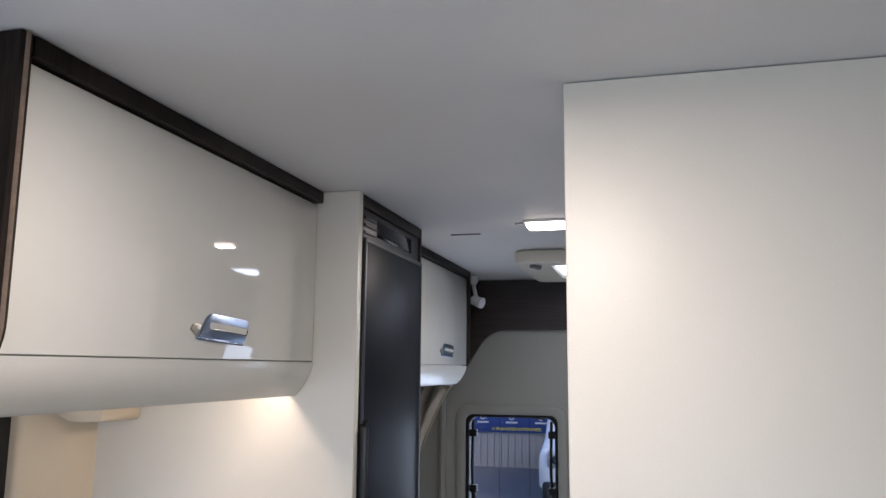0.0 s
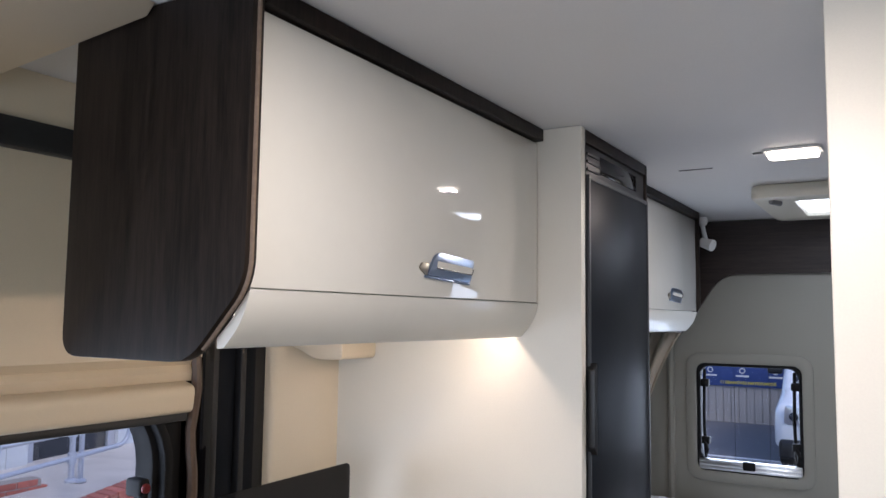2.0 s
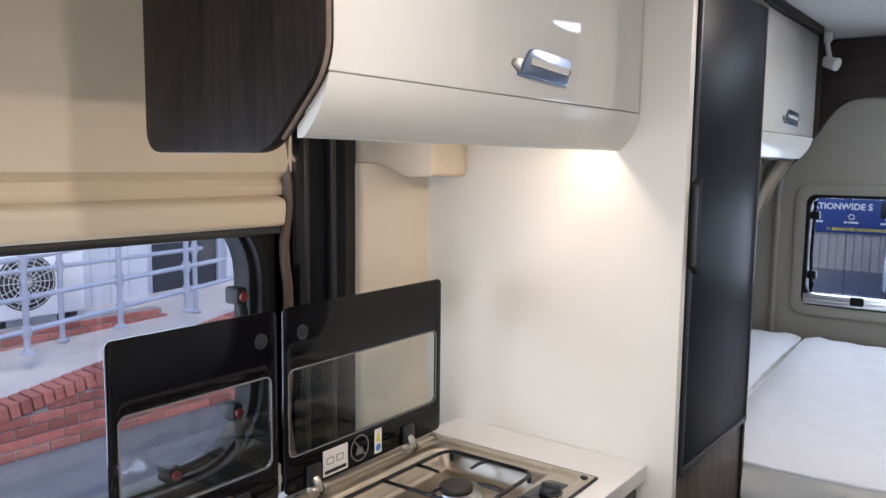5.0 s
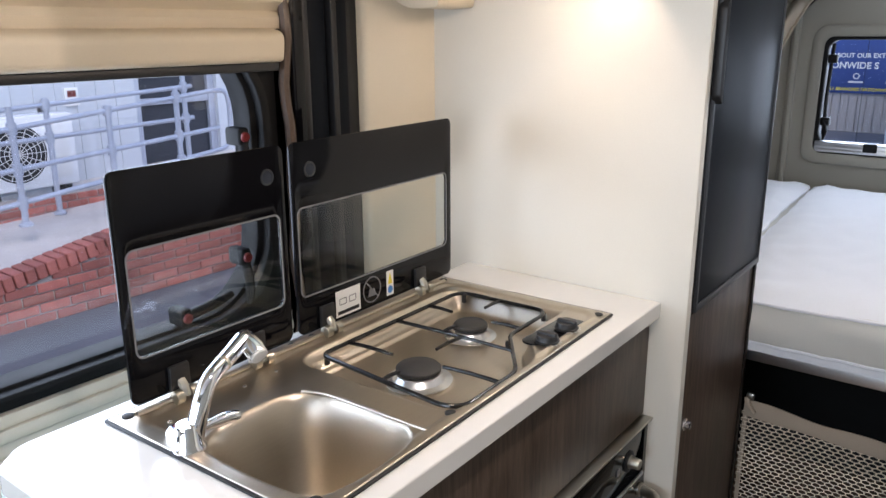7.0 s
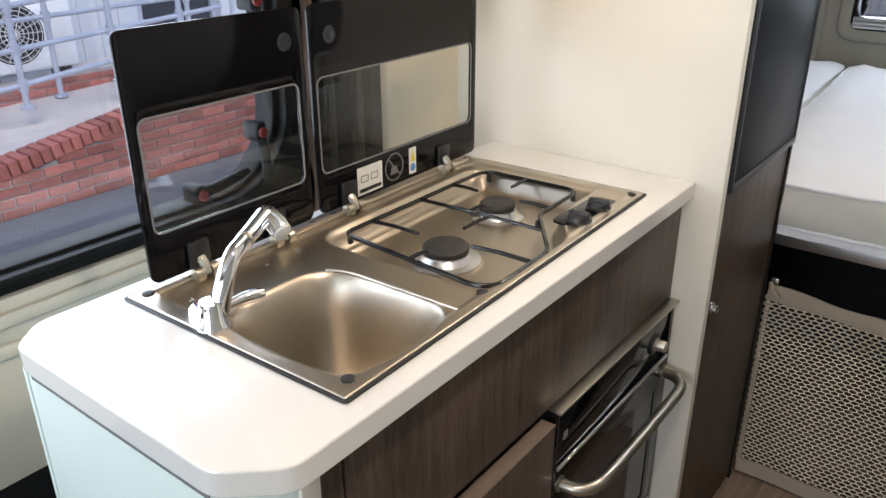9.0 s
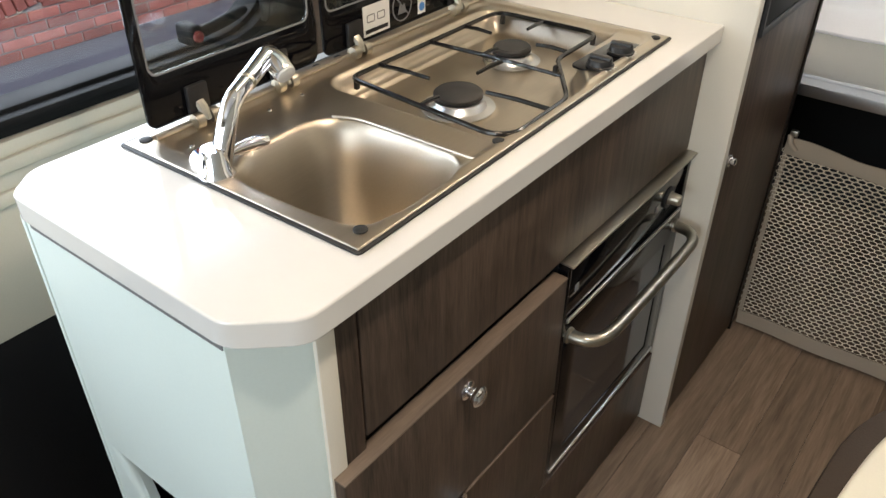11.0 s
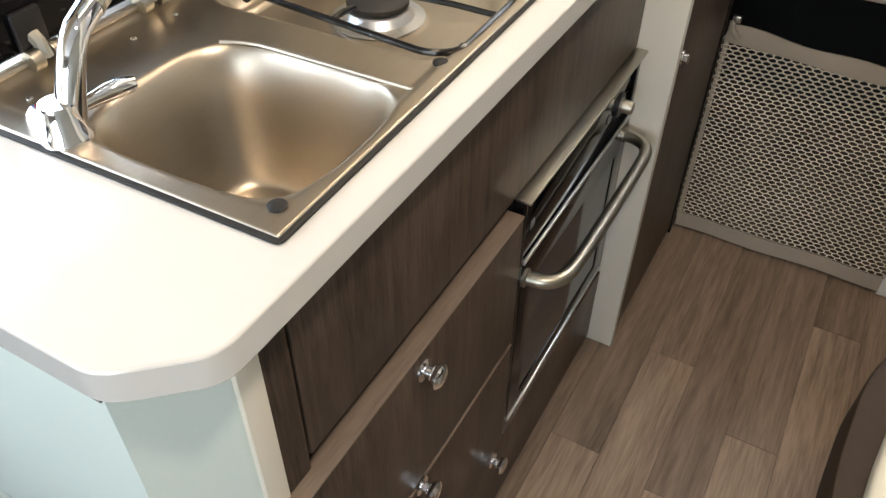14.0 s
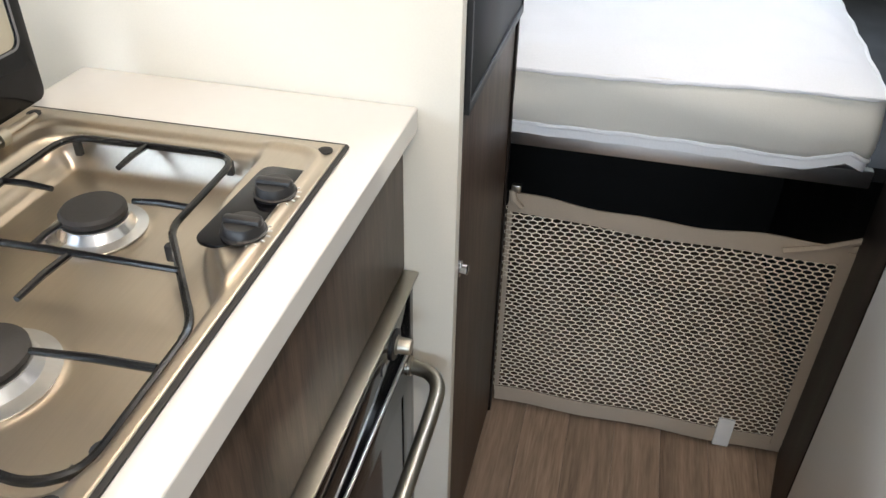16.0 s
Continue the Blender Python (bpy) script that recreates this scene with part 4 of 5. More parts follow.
# ---- overhead cupboards ----
def overhead(y0, y1, near_end, far_end, knob_y):
    u = thing("overhead_cupboard", (-0.24, (y0 + y1) / 2, 1.49), "glossy cream overhead cupboard with a dark wood end", "cupboard", "overhead cupboards")
    side_pts = rounded([(-0.388, 1.488), (-0.160, 1.488), (-0.078, 1.575), (-0.078, 1.911), (-0.388, 1.911)], [0.03, 0.03, 0.03, 0, 0], 6)
    if near_end:
        part("end_panel", prism(side_pts, "y", y0 - 0.018, y0, 0.0015), M["dark_wood"], u, "dark wood end panel")
        part("end_edge", tube([(x + 0.0005, y0 - 0.0085, z) for x, z in side_pts[12:22]], 0.0028, 6), M["wood_edge"], u)
    if far_end:
        part("end_panel", prism(side_pts, "y", y1, y1 + 0.018, 0.0015), M["dark_wood"], u, "dark wood end panel")
    part("body", box(-0.385, -0.105, y0 + 0.001, y1 - 0.001, 1.560, 1.905, 0), M["white_panel_cool_tint"], u)
    part("underside", box(-0.385, -0.110, y0 + 0.001, y1 - 0.001, 1.550, 1.5595, 0.001), M["white_panel_cool_tint"], u)
    part("pelmet", prism(rounded([(-0.088, 1.5675), (-0.092, 1.540), (-0.125, 1.504), (-0.135, 1.504), (-0.135, 1.516), (-0.104, 1.545), (-0.104, 1.5675)], [0, 0.03, 0.006, 0, 0, 0.02, 0], 6), "y", y0 + 0.001, y1 - 0.001), M["gloss_soft"], u, "curved glossy lower pelmet")
    d = part("door", box(-0.104, -0.088, y0 + 0.002, y1 - 0.003, 1.571, 1.884, 0.0025), M["gloss"], u, "glossy cream flap door")
    part("top_strip", box(-0.110, -0.076, y0 + 0.001, y1 - 0.001, 1.887, 1.911, 0.002), M["dark_wood"], u, "dark wood strip along the ceiling")
    plate = part("handle_plate", prism(rounded([(knob_y - 0.072, 1.603), (knob_y + 0.060, 1.597), (knob_y + 0.074, 1.634), (knob_y - 0.044, 1.640)], [0.006, 0.008, 0.010, 0.014], 5), "x", -0.0882, -0.0826, 0.0012), M["handle"], d, "chrome flap handle plate, blue reflection in its colour")
    part("handle_slot", prism(rounded([(knob_y - 0.046, 1.616), (knob_y + 0.063, 1.611), (knob_y + 0.066, 1.621), (knob_y - 0.044, 1.626)], 0.003, 3), "x", -0.0827, -0.0822), M["gloss"], plate, "pale grip slot")
    part("slot_edge", tube([(-0.0823, knob_y - 0.046, 1.6155), (-0.0823, knob_y + 0.063, 1.6105), (-0.0823, knob_y + 0.067, 1.618)], 0.0011, 6), M["dark_print"], plate)
    part("handle_lip", tube([(-0.0865, knob_y - 0.074, 1.6015), (-0.085, knob_y - 0.01, 1.598), (-0.0865, knob_y + 0.060, 1.5955)], 0.0022, 8), M["handle"], plate)
    part("catch", prism(rounded([(knob_y - 0.090, 1.613), (knob_y - 0.070, 1.602), (knob_y - 0.064, 1.622), (knob_y - 0.084, 1.622)], 0.003, 3), "x", -0.0882, -0.0845, 0.001), M["satin"], plate)
    return u


overhead(1.243, PANEL - 0.001, True, False, 1.672)
overhead(2.470, 3.345, False, True, 3.06)
led_a = thing("cupboard_light_strip", (-0.165, 1.75, 1.545), "warm light strip behind the cupboard pelmet", "light")
part("profile", box(-0.178, -0.152, 1.30, PANEL - 0.02, 1.5435, 1.5495, 0.001), M["alu"], led_a)
part("diffuser", box(-0.174, -0.156, 1.305, PANEL - 0.025, 1.541, 1.5433, 0), M["led"], led_a)
area_light("cupboard_strip_light", pose(-0.165, 1.955, 1.539), 0.016, 0.05, 0.17, (1.0, 0.76, 0.54))
area_light("cupboard_strip_light_long", pose(-0.165, 1.58, 1.537, 0, 34, 0), 0.016, 0.62, 1.25, (1.0, 0.74, 0.52))

# ---- fridge tower ----
TY0, TY1 = PANEL + 0.023, 2.462
tower = thing("fridge_tower", (-0.24, 2.25, 0), "tall dark wood fridge housing with a lower cupboard door", "cabinet")
part("carcass", box(-0.50, -0.018, TY0, TY1, 0.0, CEIL - 0.001, 0.001), M["dark_wood"], tower)
part("stile", box(-0.018, 0.006, TY0, TY0 + 0.010, 0.905, CEIL - 0.002, 0.001), M["dark_wood"], tower)
part("stile", box(-0.018, 0.006, TY1 - 0.014, TY1, 0.0, CEIL - 0.002, 0.001), M["dark_wood"], tower)
part("head_rail", box(-0.018, 0.006, TY0 + 0.010, TY1 - 0.014, 1.885, CEIL - 0.002, 0.001), M["dark_wood"], tower)
grille = part("vent_grille", box(-0.018, 0.002, TY0 + 0.010, TY1 - 0.014, 1.822, 1.884, 0.002), M["black"], tower, "black vent grille above the fridge")
part("grille_window", box(0.002, 0.0035, TY0 + 0.10, TY1 - 0.08, 1.836, 1.872, 0.001), M["black_gloss"], grille)
for i in range(3):
    part("grille_slat", box(0.002, 0.006, TY0 + 0.02, TY0 + 0.09, 1.832 + 0.015 * i, 1.838 + 0.015 * i, 0.001), M["black"], grille)
low = part("lower_door", box(-0.018, 0.002, TY0 + 0.002, TY1 - 0.016, 0.014, 0.898, 0.002), M["wood"], tower, "brown wood lower cupboard door")
lock = part("push_lock", lathe([(0.012, 0), (0.012, 0.003), (0.008, 0.004), (0.008, 0.012), (0.005, 0.014)], pose(0.002, 2.068, 0.668, 0, 90, 0), 20), M["chrome"], low, "chrome push-button lock")
fridge = thing("fridge", (-0.02, 2.25, 0.91), "black slimline fridge with a satin door", "fridge")
part("door", box(-0.014, 0.008, TY0 + 0.014, TY1 - 0.018, 0.918, 1.818, 0.004), M["black_satin"], fridge, "black satin door")
part("door_frame", ring([(TY0 + 0.011, 0.908), (TY1 - 0.015, 0.908), (TY1 - 0.015, 1.821), (TY0 + 0.011, 1.821)], [(TY0 + 0.018, 0.922), (TY1 - 0.022, 0.922), (TY1 - 0.022, 1.812), (TY0 + 0.018, 1.812)], "x", -0.016, 0.0105, 0.001), M["black"], fridge)
part("handle", prism(rounded([(TY0 + 0.004, 1.30), (TY0 + 0.018, 1.285), (TY0 + 0.018, 1.46), (TY0 + 0.004, 1.445)], 0.004, 3), "x", 0.006, 0.022, 0.002), M["black"], fridge, "black recessed grip")

tower.location.x -= 0.008
fridge.location.x -= 0.006

# ---- bed ----
structure("floor_under_bed", box(-0.54, 0.65, 2.53, 3.295, -0.002, 0.002, 0), M["plank"], "oak-look vinyl floor under the bed")
bed = thing("bed_base", (0.2, 3.0, 0.60), "slatted bed base with a grey front rail", "bed")
part("front_rail", box(-0.02, 0.60, 2.480, 2.498, 0.657, 0.690, 0.003), M["alu"], bed, "grey front rail")
# black deck, sides and back, added to darken the space behind the net
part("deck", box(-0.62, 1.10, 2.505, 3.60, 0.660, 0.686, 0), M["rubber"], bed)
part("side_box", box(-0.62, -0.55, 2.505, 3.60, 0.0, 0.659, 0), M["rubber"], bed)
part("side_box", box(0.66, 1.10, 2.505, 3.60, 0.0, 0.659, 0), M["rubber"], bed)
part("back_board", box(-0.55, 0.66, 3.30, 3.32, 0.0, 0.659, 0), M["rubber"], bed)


def mattress(x0, x1, y0, y1, label):
    th = thing("mattress", ((x0 + x1) / 2, (y0 + y1) / 2, 0.69), label, "mattress", "mattress pieces")
    z0, z1 = 0.691, 0.818
    bm = bmesh.new()
    nx, ny = int((x1 - x0) / 0.02), int((y1 - y0) / 0.02)
    def high(x, y):
        return z1 - 0.006 + 0.006 * math.sin(6 * x + 1.3 + 4 * y) + 0.062 * max(0, (y - 2.6) / 1.0)
    def zq(x, y):
        d = min(x - x0, x1 - x, y - y0, y1 - y)
        q = 0.5 + 0.5 * math.sin(x * 42 + 1.4 * math.sin(y * 21)) * math.sin(y * 38 + 1.2 * math.sin(x * 24))
        return high(x, y) - 0.006 * math.sin(6 * x + 1.3 + 4 * y) * min(1, d / 0.1) + 0.020 * (1 - (1 - min(1, d / 0.09)) ** 2) + 0.011 * q * min(1, d / 0.05)
    g = [[bm.verts.new((x, y, zq(x, y))) for x in np.linspace(x0 + 0.006, x1 - 0.006, nx)] for y in np.linspace(y0 + 0.006, y1 - 0.006, ny)]
    for j in range(ny - 1):
        for i in range(nx - 1):
            bm.faces.new((g[j][i], g[j][i + 1], g[j + 1][i + 1], g[j + 1][i]))
    part("quilted_top", bm, M["mattress"], th, "white quilted mattress top", 80)
    corner = rounded([(x0, y0), (x1, y0), (x1, y1), (x0, y1)], 0.035, 6)
    loop = []
    for a, b in zip(corner, corner[1:] + corner[:1]):
        k = max(1, int((Vector(b) - Vector(a)).length / 0.03))
        loop += [(a[0] + (b[0] - a[0]) * i / k, a[1] + (b[1] - a[1]) * i / k) for i in range(k)]
    mid = Vector(((x0 + x1) / 2, (y0 + y1) / 2))
    def low(x, y):
        return z0 + 0.014 + 0.005 * math.sin(5 * x + 3 * y) + 0.024 * math.exp(-((x - 0.545) / 0.035) ** 2)
    def row(s):
        """One level of the border, from 0 below to 1 above, bulging in the middle and puckered at the seams."""
        out = []
        for x, y in loop:
            d = (Vector((x, y)) - mid).normalized()
            pk = 0.0025 * math.sin(70 * x + 55 * y) * abs(2 * s - 1) + 0.004 * math.sin(11 * x + 8 * y + 5 * s)
            o = 0.012 * math.sin(math.pi * s) + pk - 0.006
            out.append((x + d.x * o, y + d.y * o, low(x, y) + (high(x, y) - low(x, y)) * s))
        return out
    bm = bmesh.new()
    rows = [[bm.verts.new(p) for p in row(s)] for s in np.linspace(0, 1, 9)]
    for A, B in zip(rows, rows[1:]):
        for i in range(len(loop)):
            bm.faces.new((A[i], A[(i + 1) % len(loop)], B[(i + 1) % len(loop)], B[i]))
    bm.faces.new(rows[0]), bm.faces.new(rows[-1])
    bmesh.ops.recalc_face_normals(bm, faces=bm.faces)
    part("border", bm, M["mattress_side"], th, "ivory mattress border", 80)
    bm = bmesh.new()
    rows = [[bm.verts.new((x, y, z)) for x, y, z in [(p[0], p[1], p[2] - dz) for p in row(0)]] for dz in (0.0, 0.010, 0.020)]
    for A, B in zip(rows, rows[1:]):
        for i in range(len(loop)):
            bm.faces.new((A[i], A[(i + 1) % len(loop)], B[(i + 1) % len(loop)], B[i]))
    part("base_cloth", bm, M["mattress"], th, "white underside cloth of the mattress")
    for s in (0.0, 1.0):
        part("piping", tube(row(s), 0.0045, 8, closed=True), M["mattress"], th)
    return th


mattress(-0.125, 0.585, 2.462, 3.60, "white quilted mattress piece over the aisle")
mattress(-0.60, -0.135, 2.475, 3.60, "white quilted mattress piece along the window side")

# ---- luggage net ----
net = thing("luggage_net", (0.3, 2.49, 0.0), "beige luggage net with webbing borders under the bed", "net")


def net_y(x, z):
    return 2.484 + 0.012 * math.sin((x + 0.02) / 0.62 * math.pi) * math.sin(z / 0.55 * math.pi) + 0.003 * math.sin(x * 23 + z * 9)


def net_mesh():
    bm = bmesh.new()
    cw, ch, w = 0.0180, 0.0094, 0.0017
    def p(x, z):
        return (x, net_y(x, z), z)
    for r in range(51):
        for c in range(35):
            x, z = 0.004 + (c + 0.5 * (r % 2)) * cw, 0.052 + r * ch
            if x > 0.612 + 0.01:
                continue
            hexo = [(x + cw * 0.5 * a, z + ch * 0.66 * b) for a, b in ((0, 1), (-1, 0.5), (-1, -0.5), (0, -1), (1, -0.5), (1, 0.5))]
            hexi = [(x + (cw * 0.5 - w) * a, z + (ch * 0.66 - w) * b) for a, b in ((0, 1), (-1, 0.5), (-1, -0.5), (0, -1), (1, -0.5), (1, 0.5))]
            vo, vi = [bm.verts.new(p(*q)) for q in hexo], [bm.verts.new(p(*q)) for q in hexi]
            for k in range(6):
                bm.faces.new((vo[k], vo[(k + 1) % 6], vi[(k + 1) % 6], vi[k]))
    return bm


nm = part("mesh", net_mesh(), M["net"], net, "knotless beige mesh")


def strip(pts, name, t=0.002):
    """A cloth band from rows of (x, z low, z high)."""
    bm = bmesh.new()
    rows = [[bm.verts.new((x, net_y(x, (a + b) / 2) + o, z)) for z, o in ((a, -t), (b, -t), (b, t), (a, t))] for x, a, b in pts]
    for A, B in zip(rows, rows[1:]):
        for k in range(4):
            bm.faces.new((A[k], A[(k + 1) % 4], B[(k + 1) % 4], B[k]))
    bm.faces.new(rows[0]), bm.faces.new(rows[-1])
    bmesh.ops.recalc_face_normals(bm, faces=bm.faces)
    return part(name, bm, M["tape"], net, "beige webbing border")


xs = np.linspace(0.0, 0.622, 26)
strip([(x, 0.515 - 0.010 * math.sin(x * 5) - 0.012 * (x / 0.6), 0.556 - 0.014 * math.sin(x * 5.2) - 0.012 * (x / 0.6) + 0.004 * math.sin(x * 30)) for x in xs], "top_band")
strip([(x, 0.006, 0.047) for x in xs], "bottom_band")
strip([(x, 0.03, 0.53) for x in (0.598, 0.622)], "side_band")
strip([(x, 0.03, 0.53) for x in (-0.002, 0.008)], "side_band")
part("tag", box(0.483, 0.516, 2.474, 2.480, 0.003, 0.082, 0.001), M["paper"], net, "white sewn-in label")
part("strap", tube([(0.50, 2.478, 0.515), (0.56, 2.474, 0.535), (0.625, 2.478, 0.560)], [0.008, 0.006, 0.006], 6), M["tape"], net)
part("hook", box(0.004, 0.022, 2.470, 2.482, 0.562, 0.578, 0.003), M["satin"], net, "small metal hook")
part("hook", tube([(0.006, 2.476, 0.565), (0.010, 2.470, 0.548), (0.025, 2.474, 0.530)], 0.007, 8), M["tape"], net)

# ---- curtain ----
curtain = thing("curtain", (-0.2, 3.36, 1.0), "beige tied-back curtain below the rear cupboard", "curtain")
bm = bmesh.new()
rows = []
for z in np.linspace(1.50, 1.02, 26):
    f = (1.50 - z) / 0.48
    rows.append([bm.verts.new((-0.42 + u * (0.29 - 0.20 * f ** 0.8), 3.30 + 0.018 * math.sin(u * 34 + f) * (1 - 0.6 * f), z)) for u in np.linspace(0, 1, 44)])
for A, B in zip(rows, rows[1:]):
    for k in range(43):
        bm.faces.new((A[k], A[k + 1], B[k + 1], B[k]))
fold = part("drape", bm, M["cloth"], curtain, sharp=80)
sol = fold.modifiers.new("thickness", "SOLIDIFY")
sol.thickness = 0.003
part("rail", tube([(-0.45, 3.30, 1.505), (-0.13, 3.30, 1.505)], 0.006, 8), M["alu"], curtain)

# ---- ceiling fittings ----
def ceiling_lamp(x, y, power):
    th = thing("ceiling_lamp", (x, y, CEIL), "flat rectangular ceiling lamp with a warm diffuser", "lamp", "ceiling lamps")
    part("base", prism(rrect(x - 0.058, x + 0.058, y - 0.038, y + 0.038, 0.010, 4), "z", CEIL - 0.006, CEIL - 0.0005, 0.001), M["white_plastic"], th)
    part("diffuser", prism(rrect(x - 0.050, x + 0.050, y - 0.030, y + 0.030, 0.008, 4), "z", CEIL - 0.016, CEIL - 0.0055, 0.003), M["led"], th, "warm white diffuser")
    part("switch", box(x - 0.082, x - 0.060, y - 0.003, y + 0.003, CEIL - 0.004, CEIL - 0.0005, 0.001), M["grey_print_and_shade"], th, "small grey switch tab")
    area_light("ceiling_lamp_light", pose(x, y, CEIL - 0.018), 0.09, 0.055, power, (1.0, 0.88, 0.74))
    return th


ceiling_lamp(0.325, 2.431, 4.8)
ceiling_lamp(0.325, 1.120, 6.6)
vent = thing("roof_vent", (0.4, 3.1, CEIL), "cream roof vent with a bright skylight dome", "roof vent")
part("frame", ring(rrect(0.165, 0.70, 2.86, 3.40, 0.04, 5), rrect(0.27, 0.60, 2.95, 3.31, 0.02, 5), "z", CEIL - 0.040, CEIL - 0.0005, 0.010), M["sill"], vent)
# no lamp: emission on the dome stands in for daylight through it
part("dome", box(0.268, 0.602, 2.948, 3.312, CEIL - 0.026, CEIL - 0.020, 0.002), M["skylight"], vent, "dome with daylight put in as glow")
part("latch", tube([(0.215, 2.90, CEIL - 0.043), (0.235, 2.93, CEIL - 0.046)], 0.008, 8), M["grey_print_and_shade"], vent)
area_light("roof_vent_daylight", pose(0.435, 3.13, CEIL - 0.045), 0.3, 0.3, 2.6, DAY)
reading = thing("reading_lamp", (-0.10, 3.45, 1.85), "small white swivel reading lamp", "lamp")
part("mount", lathe([(0.018, 0), (0.018, 0.02), (0.012, 0.03)], pose(-0.085, 3.44, 1.905, 180, 0, 0), 16), M["white_plastic"], reading)
part("arm", tube([(-0.085, 3.44, 1.88), (-0.078, 3.43, 1.85), (-0.07, 3.42, 1.825)], 0.008, 8), M["white_plastic"], reading)
part("lamp_head", tube([(-0.085, 3.425, 1.815), (-0.045, 3.41, 1.800)], [0.017, 0.021], 14), M["white_plastic"], reading)
structure("trim_ceiling_seam", box(0.05, 0.13, 2.56, 2.564, CEIL - 0.0025, CEIL - 0.0002, 0), M["grey_print_and_shade"], "short seam in the ceiling board")

# ---- curved ledge by the washroom ----
ledge = thing("corner_ledge", (0.42, 1.42, 0.64), "brown curved ledge with a cream padded top", "ledge")
out_pts = rounded([(0.90, 1.200), (0.352, 1.200), (0.336, 1.36), (0.348, 1.51), (0.460, 1.755), (0.4605, 1.5145), (0.90, 1.5145)], [0, 0.018, 0.05, 0.05, 0, 0, 0], 6)
part("apron", prism(out_pts, "z", 0.615, 0.680, 0.006), M["brown"], ledge, "brown padded apron")
top_pts = rounded([(0.90, 1.236), (0.358, 1.236), (0.360, 1.36), (0.378, 1.48), (0.460, 1.720), (0.4605, 1.5145), (0.90, 1.5145)], [0, 0.022, 0.05, 0.05, 0, 0, 0], 6)
part("pad", prism(top_pts, "z", 0.6805, 0.712, 0.008, 3), M["pad"], ledge, "cream padded top")
part("bracket", box(0.56, 0.90, 1.26, 1.513, 0.0, 0.6145, 0.003), M["pad"], ledge, "cream base cupboard")

# ---- outdoors ----
GZ0 = -0.60
structure("ground", box(-60, 60, -60, 80, GZ0 - 0.2, GZ0, 0), M["asphalt"], "grey asphalt yard")


def wall_top(y):
    return -0.212 + 0.168 * (y - 2.87)


# brick-edged ramp beside the van
BX = -4.97
ramp = thing("ramp", (BX - 1.2, 5, GZ0), "pale concrete ramp behind a red brick wall", "ramp")
bm = bmesh.new()
q = [[bm.verts.new(p) for p in ((BX - 0.02, y, GZ0), (BX - 0.02, y, wall_top(y) - 0.115), (BX - 0.20, y, wall_top(y) - 0.10), (-7.3, y, -0.36 + 0.045 * (y - 3.9)), (-9.0, y, -0.30 + 0.045 * (y - 3.9)), (-9.0, y, GZ0))] for y in (1.2, 9.5)]
for k in range(6):
    bm.faces.new((q[0][k], q[0][(k + 1) % 6], q[1][(k + 1) % 6], q[1][k]))
bm.faces.new(q[0]), bm.faces.new(q[1])
bmesh.ops.recalc_face_normals(bm, faces=bm.faces)
part("ramp_body", bm, M["concrete"], ramp)
bed_mortar = bmesh.new()
q = [[bed_mortar.verts.new(p) for p in ((BX - 0.012, y, GZ0), (BX - 0.012, y, wall_top(y) - 0.112), (BX - 0.195, y, wall_top(y) - 0.112), (BX - 0.195, y, GZ0))] for y in (1.2, 9.5)]
for k in range(4):
    bed_mortar.faces.new((q[0][k], q[0][(k + 1) % 4], q[1][(k + 1) % 4], q[1][k]))
bed_mortar.faces.new(q[0]), bed_mortar.faces.new(q[1])
bmesh.ops.recalc_face_normals(bed_mortar, faces=bed_mortar.faces)
part("mortar_core", bed_mortar, M["mortar"], ramp)

# air conditioner, railings and building beyond
bld = thing("building", (-9, 6, GZ0), "grey metal-clad building with a dark glazed entrance", "building")
wallb = part("wall", wall_with_holes(-4, 6.1, -0.6, 5.0, [(4.9, 6.1, -0.35, 2.1)], 0, 0.2), M["cladding"], bld, "grey ribbed metal cladding")
wallb.data.transform(Matrix.Translation((-8.3, 1.16, 0)) @ pose(0, 0, 0, 0, 0, 90))
part("wall", box(-8.5, -8.3, 7.26, 14.0, -0.6, 5.0, 0), M["cladding"], bld)
for i in range(36):
    yy = -2.6 + 0.24 * i
    if not 5.95 < yy < 7.3:
        part("rib", box(-8.3, -8.285, yy, yy + 0.03, -0.55, 4.9, 0), M["cladding"], bld)
ent = part("entrance", box(-8.46, -8.42, 6.06, 7.26, -0.35, 2.1, 0), M["dark_glass"], bld, "dark glazed entrance door")
part("frame", ring([(6.06, -0.35), (7.26, -0.35), (7.26, 2.1), (6.06, 2.1)], [(6.16, -0.22), (7.16, -0.22), (7.16, 2.0), (6.16, 2.0)], "x", -8.42, -8.36, 0.004), M["rail_paint"], ent)
part("frame", box(-8.42, -8.37, 6.16, 7.16, 0.52, 0.60, 0.004), M["rail_paint"], ent)
part("roof", box(-8.6, -8.2, -3, 14.1, 4.95, 5.1, 0.01), M["rail_paint"], bld)
signb = part("warning_sign", box(-8.3, -8.27, 5.18, 5.34, 0.60, 0.80, 0.004), M["paper"], bld, "small white and red warning sign")
part("sign_patch", box(-8.27, -8.266, 5.21, 5.31, 0.70, 0.77, 0), M["red"], signb)
part("cable_box", box(-8.3, -8.24, 4.86, 4.94, 0.52, 0.66, 0.006), M["black"], bld)

ac = thing("air_conditioner", (-7.75, 4.4, -0.2), "white outdoor air conditioner unit with a round fan grille", "air conditioner")
part("casing", box(-7.95, -7.58, 3.90, 4.87, -0.14, 0.60, 0.015, 3), M["car"], ac, "white metal casing")
part("fan_opening", lathe([(0.29, 0), (0.29, 0.006), (0.26, 0.008)], pose(-7.58, 4.27, 0.23, 0, 90, 0), 36), M["black"], ac)
